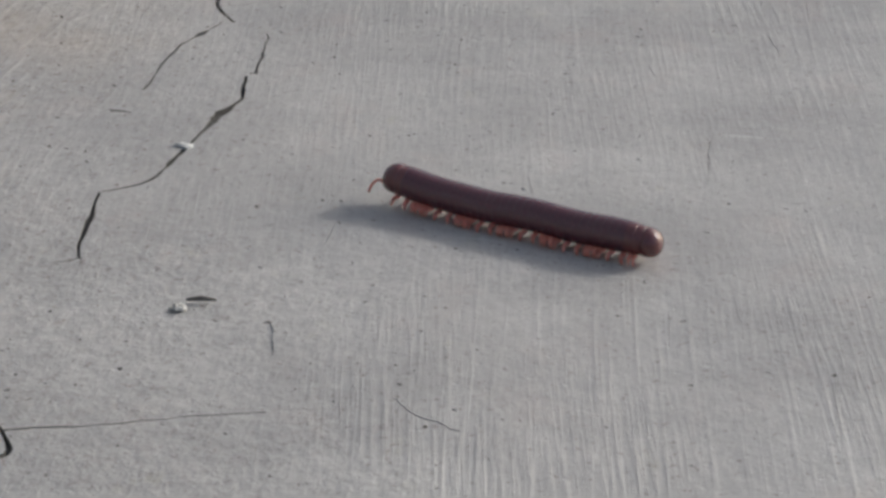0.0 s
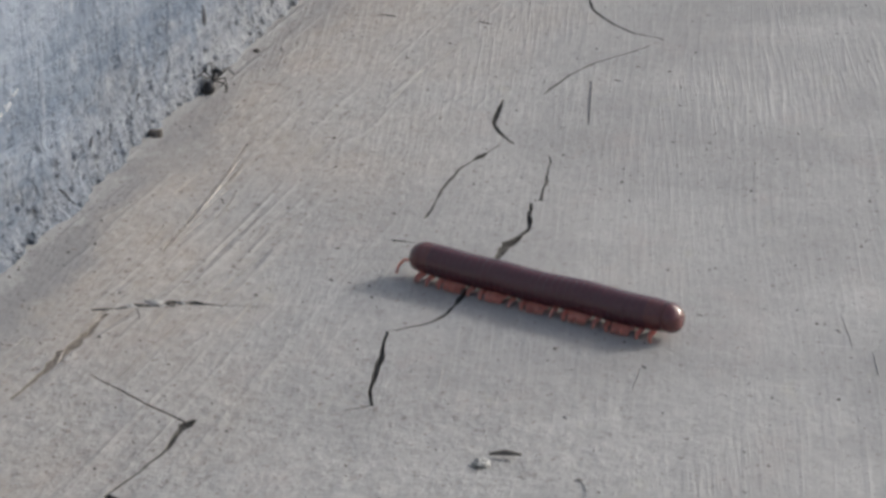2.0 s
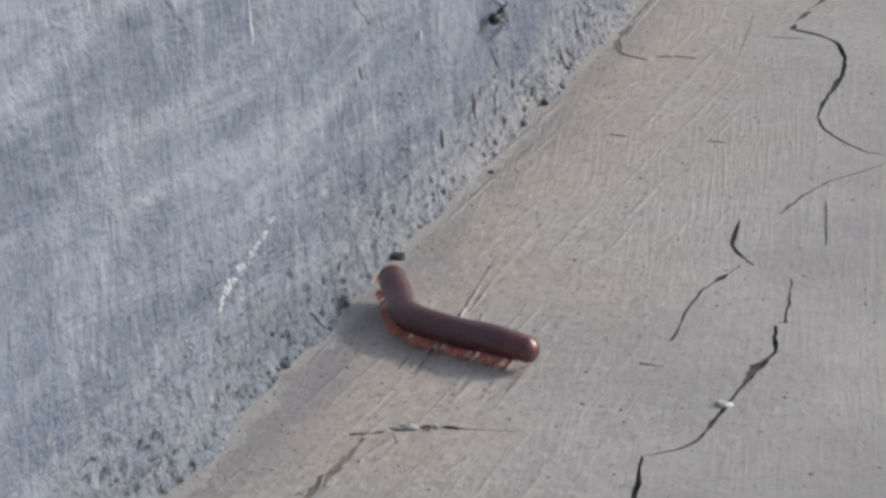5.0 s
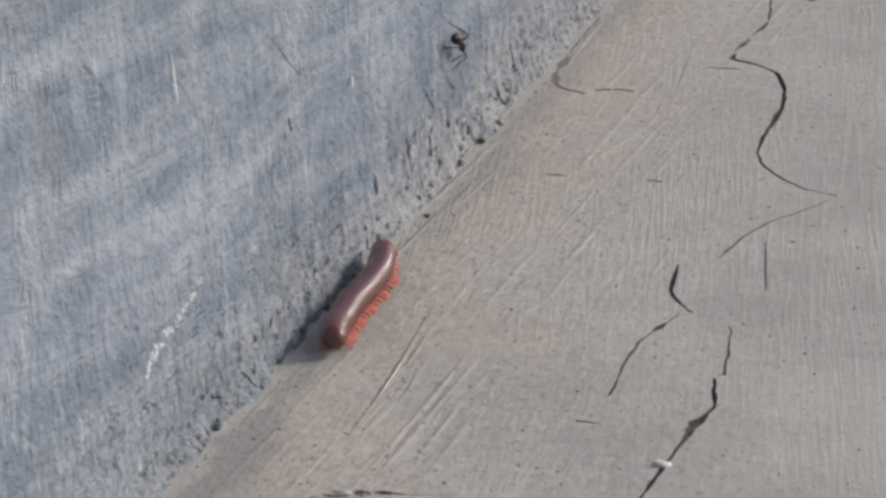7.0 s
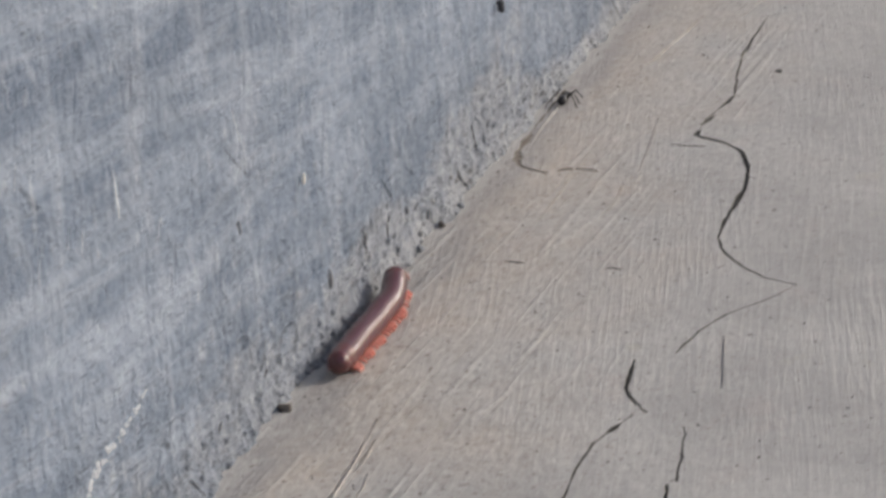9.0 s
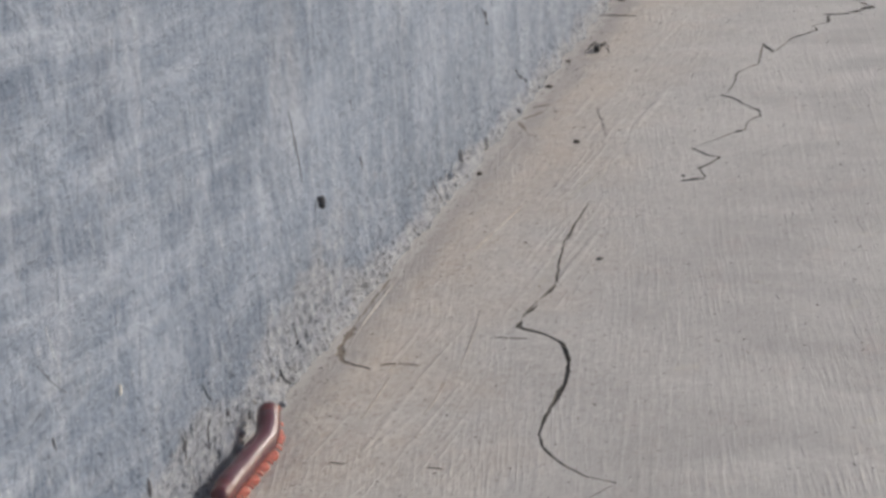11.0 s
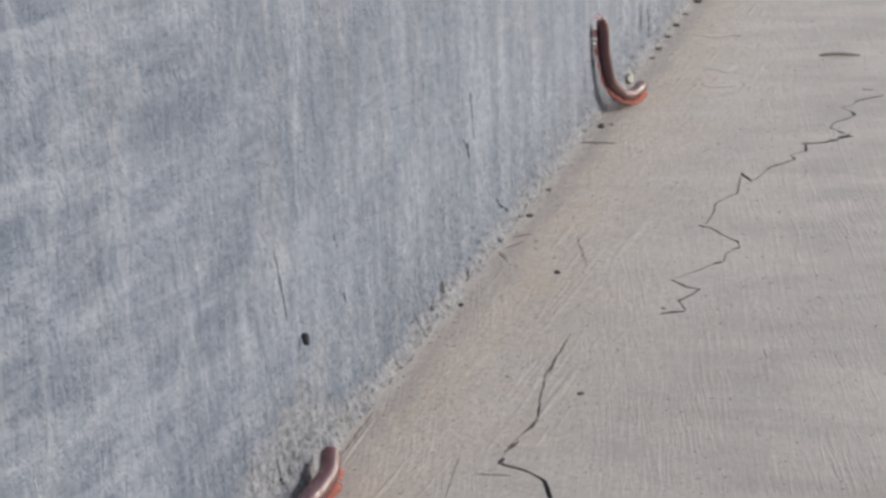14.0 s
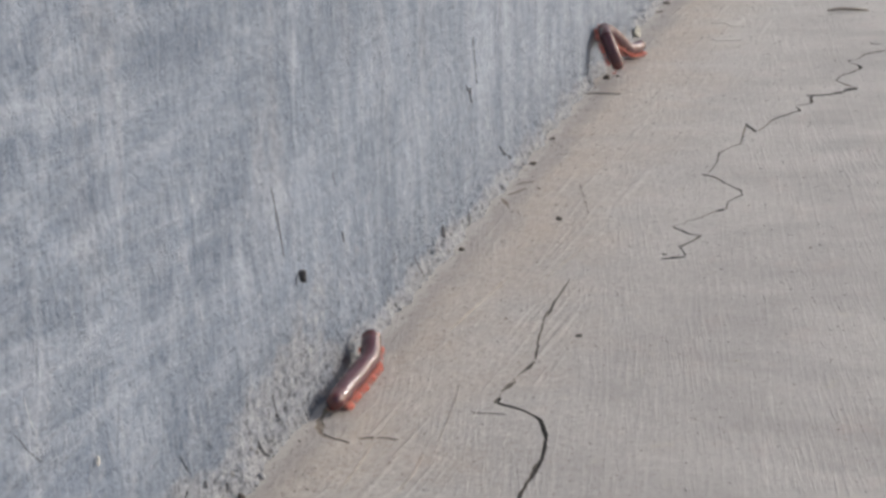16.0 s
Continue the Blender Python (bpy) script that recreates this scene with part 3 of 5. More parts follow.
# trowel scratches
crack([(0.0252, -0.1238), (0.0272, -0.1530), (0.0282, -0.1860)], (0.0004, 0.0009, 0.0004), 0.0010, 0.5, 0)
crack([(0.0280, -0.1340), (0.0285, -0.1430), (0.0286, -0.1508)], (0.0003, 0.0007, 0.0004), 0.0010, 0.5, 0)
crack([(0.0318, -0.1507), (0.0325, -0.1585), (0.0325, -0.1665)], (0.0003, 0.0006, 0.0005), 0.0010, 0.5, 0)
crack([(0.0235, -0.1728), (0.0240, -0.1790), (0.0243, -0.1858)], (0.0003, 0.0006, 0.0003), 0.0008, 0.5, 0)
crack([(0.0259, 0.0540), (0.0268, 0.0310), (0.0269, 0.0091)], (0.0003, 0.0006, 0.0003), 0.0008, 0.6, 0)
crack([(0.0425, 0.0442), (0.0432, 0.0280), (0.0427, 0.0123)], (0.0003, 0.0007, 0.0003), 0.0008, 0.6, 0)
crack([(0.0389, 0.1051), (0.0420, 0.0790), (0.0442, 0.0534)], (0.0003, 0.0007, 0.0003), 0.0008, 0.6, 0)
crack([(0.0303, 0.3633), (0.0364, 0.3389), (0.0419, 0.3164)], (0.0003, 0.0010, 0.0004), 0.0010, 0.6, 0)
crack([(0.0262, -0.0219), (0.0290, -0.0222), (0.0316, -0.0227)], (0.0003, 0.0007, 0.0003), 0.0008, 0.7)
crack([(0.0529, -0.0215), (0.0550, -0.0218), (0.0574, -0.0220)], (0.0003, 0.0006, 0.0003), 0.0008, 0.7)
crack([(0.0713, -0.1698), (0.0735, -0.1697), (0.0765, -0.1705)], (0.0006, 0.0005, 0.0002), 0.0010, 0.6)
crack([(0.1288, -0.2620), (0.1310, -0.2680), (0.1325, -0.2750)], (0.0012, 0.0034, 0.0012), 0.0005, 0.8, 0)
crack([(0.1568, -0.2868), (0.1597, -0.2922), (0.1640, -0.2950), (0.1690, -0.2953)], (0.0010, 0.0030, 0.0008), 0.0003, 0.8, 0)
crack([(0.0905, -0.0620), (0.0930, -0.0760), (0.0957, -0.0915)], (0.0003, 0.0008, 0.0004), 0.0009, 0.5, 0)


crack([(0.0293, 0.2263), (0.0264, 0.1900), (0.0233, 0.1553)], (0.0003, 0.0010, 0.0004), 0.0009, 0.5, 0)
crack([(0.0485, 0.2684), (0.0455, 0.2480), (0.0423, 0.2245)], (0.0003, 0.0010, 0.0004), 0.0009, 0.5, 0)
crack([(0.0266, 0.0759), (0.0258, 0.0560), (0.0248, 0.0370)], (0.0003, 0.0007, 0.0004), 0.0008, 0.5, 0)
marks = random.Random(21)
for n in range(56):
    y, lean = marks.uniform(-0.27, 0.52), marks.uniform(-0.12, -0.01)
    x, run = marks.uniform(0.018, 0.055), marks.uniform(0.010, 0.034) * (1.0 + max(0.0, y))
    w = marks.uniform(0.00035, 0.0007)
    crack([(x, y + run), (x + 0.5 * lean * run + marks.gauss(0, 0.0003), y + 0.5 * run), (x + lean * run, y)], (0.3 * w, w, 0.4 * w), 0.0005, 0.5, 0)
for n in range(16):
    y, x, run = marks.uniform(-0.28, 0.35), marks.uniform(0.07, 0.22), marks.uniform(0.008, 0.022)
    w = marks.uniform(0.0002, 0.0005)
    crack([(x, y + run), (x + 0.02 * run, y + 0.5 * run), (x + 0.08 * run, y)], (0.3 * w, w, 0.4 * w), 0.0006, 0.5, 0)


holes = random.Random(8)
for n in range(170):
    x, y = 0.012 + 0.235 * holes.random() ** 1.15, holes.uniform(-0.32, 0.40) if n % 4 else holes.uniform(-0.32, -0.18)
    run, w, a = holes.uniform(0.0004, 0.0015) * (1 + max(0.0, y)), holes.uniform(0.0002, 0.0006), holes.gauss(0.0, 0.9)
    dx, dy = 0.5 * run * math.cos(a), 0.5 * run * math.sin(a)
    crack([(x - dx, y - dy), (x, y + 0.1 * run * holes.uniform(-1, 1)), (x + dx, y + dy)], (0.4 * w, w, 0.3 * w), 0.0012, 0.6, (0, 0, 2)[n % 3])


def ribbon(points, widths, rough, seed):
    """The outline of a crack with ragged sides."""
    line, along = [], 0.0
    for a, b in zip(points, points[1:]):
        n = max(2, int(math.hypot(b[0] - a[0], b[1] - a[1]) / 0.0016))
        line += [(a[0] + (b[0] - a[0]) * i / n, a[1] + (b[1] - a[1]) * i / n) for i in range(n)]
    line.append(points[-1])
    line = [Vector(p) for p in line]
    for _ in range(2):
        line = [line[0]] + [(a + 2 * b + c) / 4 for a, b, c in zip(line, line[1:], line[2:])] + [line[-1]]
    left, right = [], []
    count = len(line) - 1
    for i, p in enumerate(line):
        f = i / count
        d = (line[min(i + 1, count)] - line[max(i - 1, 0)]).normalized()
        side = Vector((-d.y, d.x))
        w = widths[0] * (1 - 2 * f) + widths[1] * 2 * f if f < 0.5 else widths[1] * (2 - 2 * f) + widths[2] * (2 * f - 1)
        wob = noise.noise(Vector((p.x * 260, p.y * 260, seed))) * 0.00045
        wl = 0.5 * w * max(0.12, 1 + 1.5 * rough * noise.noise(Vector((p.x * 330, p.y * 330, seed + 5))))
        wr = 0.5 * w * max(0.12, 1 + 1.5 * rough * noise.noise(Vector((p.x * 330, p.y * 330, seed + 9))))
        broken = 0.62 + 0.75 * noise.noise(Vector((p.x * 95, p.y * 95, seed + 2)))
        least = 0.25
        if rough > 0.7:
            broken, least = 0.35 + 1.5 * noise.noise(Vector((p.x * 120, p.y * 75, seed + 2))), 0.18
        wl, wr = wl * max(least, broken + 0.3), wr * max(least, broken + 0.3)
        if rough > 0.85 and p.y > 0.25:
            wob = 0.0030 * noise.noise(Vector((p.x * 75, p.y * 75, seed))) + 0.0014 * noise.noise(Vector((p.x * 210, p.y * 210, seed + 4)))
        q = p + side * wob
        left.append(q + side * wl)
        right.append(q - side * wr)
    return right + left[::-1]


def floor_at(x, y):
    """The floor is a little uneven near the wall."""
    return 0.0007 * noise.noise(Vector((x * 22, y * 14, 3.0))) if abs(x) < 0.3 and -0.4 < y < 1.2 else 0.0


def build_floor():
    from mathutils.geometry import delaunay_2d_cdt
    pts, faces = [Vector(p) for p in ((-30, -30), (30, -30), (30, 30), (-30, 30))], [[0, 1, 2, 3]]
    for seed, (line, widths, depth, rough, mat) in enumerate(CRACKS):
        ring = ribbon(line, widths, rough, seed * 1.7)
        faces.append(list(range(len(pts), len(pts) + len(ring))))
        pts += ring
    # a loose net of points near the wall, so that the sheet can be uneven
    for i in range(46):
        for j in range(150):
            pts.append(Vector((-0.004 + i * 0.006, -0.36 + j * 0.010)))
    v2, _, tri, _, _, origin = delaunay_2d_cdt(pts, [], faces, 1, 1e-6)
    top = [(p.x, p.y, 0.0) for p in v2]
    top = [(x, y, floor_at(x, y)) for x, y, z in top]
    verts, out, which = list(top), [], []
    inside = [max([o for o in src if o > 0], default=0) for src in origin]
    low, sides = {}, {}
    for f, k in zip(tri, inside):
        for a, b in zip(f, f[1:] + f[:1]):
            sides[(a, b)] = k
    for f, k in zip(tri, inside):
        if not k:
            out.append(tuple(f))
            which.append(0)
            continue
        depth, mat = CRACKS[k - 1][2], CRACKS[k - 1][4]
        ring = []
        for a in f:
            if a not in low:
                low[a] = len(verts)
                x, y, z = top[a]
                verts.append((x, y, z - 0.5 * depth * (0.8 + 0.5 * noise.noise(Vector((x * 200, y * 200, 7))))))
            ring.append(low[a])
        out.append(tuple(ring))
        which.append(mat)
        for a, b in zip(f, f[1:] + f[:1]):
            if not sides.get((b, a), 0):
                out.append((a, b, low[b] if b in low else b, low[a]))
                which.append(mat)
    # second pass keeps side faces whose far corner came later
    good = []
    for face, m in zip(out, which):
        if len(set(face)) == len(face):
            good.append((face, m))
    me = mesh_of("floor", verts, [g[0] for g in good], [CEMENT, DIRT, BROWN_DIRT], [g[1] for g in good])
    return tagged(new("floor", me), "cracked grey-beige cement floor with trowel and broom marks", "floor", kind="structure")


build_floor()


def build_burrs():
    """Thin ridges of cement that the trowel and the broom left standing."""
    rng = random.Random(77)
    lines = [([(0.0258, -0.1238), (0.0279, -0.1530), (0.0289, -0.1860)], 0.0009, 0.00045), ([(0.0286, -0.1340), (0.0291, -0.1430), (0.0292, -0.1508)], 0.0007, 0.0004),
             ([(0.0324, -0.1507), (0.0331, -0.1585), (0.0331, -0.1665)], 0.0006, 0.0003), ([(0.0264, 0.0540), (0.0273, 0.0310), (0.0274, 0.0091)], 0.0007, 0.0004),
             ([(0.0430, 0.0442), (0.0437, 0.0280), (0.0432, 0.0123)], 0.0007, 0.0004), ([(0.0394, 0.1051), (0.0425, 0.0790), (0.0447, 0.0534)], 0.0006, 0.0003),
             ([(0.0910, -0.0620), (0.0935, -0.0760), (0.0962, -0.0915)], 0.0006, 0.0003), ([(0.0298, 0.2263), (0.0269, 0.1900), (0.0238, 0.1553)], 0.0008, 0.0004),
             ([(0.0066, 0.1318), (0.0070, 0.0906), (0.0085, 0.0660)], 0.0014, 0.0006), ([(0.0490, 0.2684), (0.0460, 0.2480), (0.0428, 0.2245)], 0.0007, 0.0004)]
    for n in range(150):
        x, y = rng.uniform(0.014, 0.065), rng.uniform(-0.25, 0.5)
        if n > 95:
            x, y = rng.uniform(0.075, 0.24), rng.uniform(-0.30, 0.3)
        run, lean, w = rng.uniform(0.004, 0.016), rng.gauss(-0.02 if n <= 95 else -0.19, 0.06), rng.uniform(0.0003, 0.0006)
        lines.append(([(x, y), (x + 0.5 * lean * run + rng.gauss(0, 0.0002), y + 0.5 * run), (x + lean * run, y + run)], w, 0.40 * w))
    verts, faces = [], []
    for seed, (points, w, high) in enumerate(lines):
        line, arc = smooth_line(points, 0.001, 8)
        b, count = len(verts), len(line)
        for i, (x, y) in enumerate(line):
            f = math.sin(math.pi * (i + 0.3) / (count - 0.4)) ** 0.6 * (0.75 + 0.6 * noise.noise(Vector((x * 300, y * 220, seed))))
            z = floor_at(x, y)
            verts += [(x - 0.5 * w * f, y, z - 0.0004), (x, y, z + high * f), (x + 0.5 * w * f, y, z - 0.0004)]
        for i in range(count - 1):
            p, q = b + 3 * i, b + 3 * i + 3
            faces += [(p, q, q + 1, p + 1), (p + 1, q + 1, q + 2, p + 2)]
    tagged(new("trowel_burr", mesh_of("trowel_burr", verts, faces, [CEMENT])), "thin cement ridges left by trowel and broom", "trowel marks", kind="stuff")


build_burrs()


# ---------------------------------------------------------------- wall
def wall_out(y, z):
    """How far the rough foot of the wall stands out."""
    patch = 0.6 + 0.8 * noise.noise(Vector((3.0, y * 26, z * 30)))
    foot = max(0.0, 1 - z / (0.030 - 0.013 * min(1.0, max(0.0, (y - 0.12) / 0.1)) + 0.012 * noise.noise(Vector((1.0, y * 18, 0.0)))))
    v = Vector((0.0, y, z))
    lump = noise.fractal(v * 160, 1.0, 2.2, 4) * 0.0007 + noise.fractal(v * 480 + Vector((5, 0, 0)), 0.8, 2.0, 3) * 0.0006
    near = max(0.0, 1 - z / (0.0065 + 0.003 * noise.noise(Vector((11.0, y * 70, 0.0)))))
    ledge = 0.0006 * foot ** 3 + 0.0032 * near ** 1.5 * max(0.0, 0.50 + noise.noise(Vector((6.0, y * 50, z * 40))) + 0.3 * noise.noise(Vector((8.0, y * 260, z * 120))))
    bulge = 0.0012 * max(0.0, noise.noise(Vector((2.0, y * 40, z * 60)))) * foot
    broad = 0.0012 * noise.noise(Vector((7.0, y * 12, z * 9)))
    pit = noise.noise(Vector((9.0, y * 400, z * 420))) + 0.4 * noise.noise(Vector((4.0, y * 34, z * 40)))
    pit = -0.0055 * max(0.0, pit - 0.40) * min(1.0, foot * 1.8)
    return lump * foot ** 0.8 * max(0.15, patch) + ledge + bulge + broad * min(1.0, z / 0.03) * 0.6 + pit


def build_wall():
    ys = [-3.0, -0.8] + [-0.34 + 0.0011 * i for i in range(1150)] + [1.2, 1.6, 4.0]
    zs = [-0.004 + 0.0011 * i for i in range(40)] + [0.046 + 0.007 * i for i in range(26)] + [0.6, 2.4]
    ny = len(ys)
    verts, faces = [], []
    for z in zs:
        for y in ys:
            verts.append((wall_out(y, z) if -0.9 < y < 1.3 and z < 0.3 else 0.0, y, z))
    for k in range(len(zs) - 1):
        faces += [(k * ny + i, k * ny + i + 1, (k + 1) * ny + i + 1, (k + 1) * ny + i) for i in range(ny - 1)]
    b = len(verts)
    verts += [(-0.15, -3.0, -0.004), (-0.15, 4.0, -0.004), (-0.15, 4.0, 2.4), (-0.15, -3.0, 2.4)]
    t = (len(zs) - 1) * ny
    faces += [(b + 3, b + 2, b + 1, b), (t, t + ny - 1, b + 2, b + 3), (0, t, b + 3, b), (ny - 1, b + 1, b + 2, t + ny - 1)]
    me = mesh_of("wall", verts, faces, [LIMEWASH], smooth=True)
    return tagged(new("wall_west", me), "blue-grey limewashed plaster wall with a rough chalky foot", "wall", kind="structure")


build_wall()


# ---------------------------------------------------------------- millipedes
STEP = 0.00152  # one ring to the next
RADIUS = 0.00320
RIDE = 0.0042  # height of the body's axis over what it walks on


def ring_mesh(back=1.0, front=1.0, red=False):
    st = []
    for x, k in ((-0.00092, 0.972), (-0.0006, 0.986), (-0.0002, 0.994), (0.0002, 0.999), (0.0005, 1.0), (0.0008, 0.995), (0.00095, 0.982)):
        k = k if back == front else 1 - 0.4 * (1 - k)
        r = RADIUS * k * (back + (front - back) * (x + 0.00076) / 0.00152)
        st.append((x, r, r, 0))
    v, f = lathe(st, 24)
    which = [1 if i < 48 else 0 for i in range(len(f) - 2)] + [0, 0]
    return mesh_of("body_segment", v, f, [SHELL_RED, SHELL_RED] if red else [SHELL_DARK, SHELL_RIM], which, True)


def cap_mesh(name, length, mat, blunt=1.0, size=1.0):
    """A rounded end that looks along +x."""
    r = RADIUS * size
    st = [(-0.0009, r * 0.985, r * 0.985, 0)]
    for i in range(13):
        a = i / 12 * math.pi / 2
        st.append((length * math.sin(a), r * (0.99 * math.cos(a) ** blunt + 0.01), r * (0.99 * math.cos(a) ** blunt + 0.01), -0.0003 * math.sin(a)))
    v, f = lathe(st, 24)
    return mesh_of(name, v, f, [mat], None, True)


def leg_mesh(side, mat):
    s = side
    pts = [(0, s * 0.0006, -0.0024), (0.0001, s * 0.0020, -0.0029), (0.0002, s * 0.0029, -0.0031), (0.0001, s * 0.0034, -0.0036), (0, s * 0.0036, -0.0042)]
    v, f = tube(pts, [0.00036, 0.00037, 0.00033, 0.00024, 0.00010], 6)
    return mesh_of("leg", v, f, [mat], None, True)


TAPER = {0: (0.895, 0.945, True), 1: (0.945, 0.975, True), 2: (0.975, 0.99), 3: (0.99, 1.0), -1: (0.99, 0.965, True), -2: (1.0, 0.99)}
RINGS = {k: ring_mesh(*k) for k in [(1.0, 1.0)] + list(TAPER.values())}
LEGS = {1: leg_mesh(1, LEG), -1: leg_mesh(-1, LEG)}
HEAD = cap_mesh("head", 0.0030, SHELL_RED, 0.72, 0.965)
TAIL = cap_mesh("tail_segment", 0.0027, SHELL_RED, 0.85, 0.90)


def antenna_mesh(side):
    v, f = tube([(0.0022, side * 0.0012, -0.0008), (0.0035, side * 0.0020, -0.0007), (0.0044, side * 0.0025, -0.0019), (0.0048, side * 0.0027, -0.0036)], [0.00028, 0.00026, 0.00026, 0.00020], 6)
    return mesh_of("antenna", v, f, [LEG_PALE], None, True)


ANTENNA = {1: antenna_mesh(1), -1: antenna_mesh(-1)}


def build_millipede(label, rings):
    """Returns the thing and its movable parts from tail to head; each entry: part, its legs with their phase."""
    body = tagged(new("millipede"), label, "millipede", "millipedes")
    chain = [(part("tail_segment", TAIL, body, "rounded rust-red tail"), [])]
    for n in range(rings):
        size = TAPER.get(n, TAPER.get(n - rings, (1.0, 1.0)))
        ring = part("body_segment", RINGS[size], body)
        legs = []
        if 0 < n:
            for s in (1, -1):
                for pair in (0, 1):
                    leg = part("leg", LEGS[s], ring, m=pose(0.0004 - 0.00076 * pair, 0, 0))
                    legs.append((leg, s, pair))
        chain.append((ring, legs))
    head = part("head", HEAD, body, "rounded rust-red head")
    for s in (1, -1):
        part("antenna", ANTENNA[s], head)
    chain.append((head, []))
    return body, chain


# ---------------------------------------------------------------- ant
def build_ant():
    ant = tagged(new("ant"), "large black ant walking along the wall's foot", "ant")
    v, f = lathe([(-0.0060, 0.0002, 0.0002, 0.0016), (-0.0056, 0.0009, 0.0008, 0.0017), (-0.0046, 0.0015, 0.0014, 0.0019), (-0.0034, 0.0015, 0.0015, 0.0020), (-0.0023, 0.0009, 0.0009, 0.0019), (-0.0018, 0.0003, 0.0003, 0.0017)], 12)
    part("abdomen", mesh_of("abdomen", v, f, [ANT_SHELL], None, True), ant)
    v, f = lathe([(-0.0019, 0.0003, 0.0003, 0.0017), (-0.0012, 0.0005, 0.0007, 0.0020), (-0.0004, 0.0006, 0.0008, 0.0021), (0.0006, 0.0008, 0.0009, 0.0022), (0.0014, 0.0006, 0.0006, 0.0021), (0.0018, 0.0003, 0.0003, 0.0020)], 12)
    part("thorax", mesh_of("thorax", v, f, [ANT_SHELL], None, True), ant)
    v, f = lathe([(0.0017, 0.0003, 0.0003, 0.0020), (0.0021, 0.0011, 0.0009, 0.0020), (0.0029, 0.0012, 0.0009, 0.0018), (0.0038, 0.0009, 0.0006, 0.0015), (0.0043, 0.0003, 0.0003, 0.0013)], 12)
    head = part("head", mesh_of("head", v, f, [ANT_SHELL], None, True), ant)
    for s in (1, -1):
        v, f = tube([(0.0036, s * 0.0006, 0.0018), (0.0044, s * 0.0017, 0.0026), (0.0064, s * 0.0024, 0.0016)], [0.00012, 0.00012, 0.0001], 5)
        part("antenna", mesh_of("antenna", v, f, [ANT_LEG], None, True), head)
    legs = []
    for n, (x0, x1, x2) in enumerate(((0.0011, 0.0030, 0.0048), (0.0003, 0.0002, -0.0004), (-0.0006, -0.0030, -0.0058))):
        for s in (1, -1):
            v, f = tube([(0, s * 0.0006, 0.0016), (x1 - x0, s * 0.0026, 0.0034), (0.8 * (x2 - x0), s * 0.0040, 0.0012), (x2 - x0, s * 0.0048, 0.0001)], [0.0002, 0.00017, 0.00013, 0.00008], 5)
            legs.append((part("leg", mesh_of("leg", v, f, [ANT_LEG], None, True), ant, m=pose(x0, 0, 0)), x0, s * (1 if n % 2 else -1)))
    return ant, legs


FRONT, FRONT_CHAIN = build_millipede("dark maroon millipede with coral legs crawling along the wall's foot", 34)
FAR, FAR_CHAIN = build_millipede("dark maroon millipede climbing the blue-grey wall from the floor", 62)
ANT, ANT_LEGS = build_ant()


# ---------------------------------------------------------------- small things
def laid(name, me, m, label, category, group=""):
    ob = new(name, me)
    ob.matrix_basis = m
    return tagged(ob, label, category, group)


PEBBLES = [  # x, y, z, size, which
    (0.0032, -0.1227, 0, 0.0018, 0), (0.0026, 0.0005, 0.0004, 0.0011, 0), (0.0056, -0.0585, 0, 0.0009, 0),
    (0.0327, 0.3062, 0, 0.0014, 0), (0.0661, 0.1601, 0, 0.0010, 1), (0.0055, 0.2579, 0, 0.0010, 0)]
for n, (x, y, z, size, dark) in enumerate(PEBBLES):
    me = rock("pebble", (size, size * 0.8, size * 0.6), (STONE, GREY_STONE)[dark], n + 1, 0.7)
    laid("pebble", me, pose(x, y, z - 0.0002, 0, 0, 40 * n), ("dark brown grit lying at the wall's foot", "small grey stone chip on the cement floor")[dark] if x < 0.02 or dark else "dark speck of grit on the cement floor", "pebble", "grit by the wall")
laid("plaster_lump", rock("plaster_lump", (0.0062, 0.0046, 0.0032), PLASTER, 31, 0.6, 4), pose(0.0628, -0.3055, -0.0006, 0, 0, 10), "crumbly off-white lump of lime plaster on the floor", "plaster lump")
laid("paint_chip", rock("paint_chip", (0.0020, 0.0013, 0.0007), PALE, 33), pose(0.0926, -0.1871, 0, 0, 8, 10), "pale flat chip lying in the crack", "chip")
laid("pebble", rock("pebble", (0.0014, 0.0012, 0.0007), PLASTER, 35, 0.9, 3), pose(0.1122, -0.2608, -0.0002, 0, 0, 30), "small whitish stone on the cement floor", "pebble")
v, f = tube([(-0.0026, 0, 0.0006), (0, 0.0003, 0.0009), (0.0028, 0.0001, 0.0007)], [0.0002, 0.0005, 0.0002], 6)
laid("splinter", mesh_of("splinter", v, f, [DIRT], None, True), pose(0.1155, -0.2576, 0, 0, 0, 8), "dark splinter beside a whitish stone", "splinter")
v, f = tube([(-0.0085, -0.001, 0.0006), (-0.003, 0.0004, 0.0007), (0.003, 0, 0.0007), (0.0085, 0.0012, 0.0005)], [0.0002, 0.00035, 0.0003, 0.0002], 6)
laid("twig", mesh_of("twig", v, f, [GREY_STONE], None, True), pose(0.0105, 0.537, 0, 0, 0, -3), "thin dark twig lying against the wall's foot", "twig")
v, f = tube([(-0.011, 0, 0.0010), (-0.004, 0.0018, 0.0016), (0.004, 0.0010, 0.0016), (0.011, 0.0030, 0.0008)], [0.0005, 0.0010, 0.0010, 0.0004], 6)
laid("twig", mesh_of("twig", v, f, [plain("pale_twig", (0.42, 0.36, 0.28), 0.8)], None, True), pose(0.107, 0.771, 0, 0, 0, 0), "short dry twig lying on the cement floor", "twig")
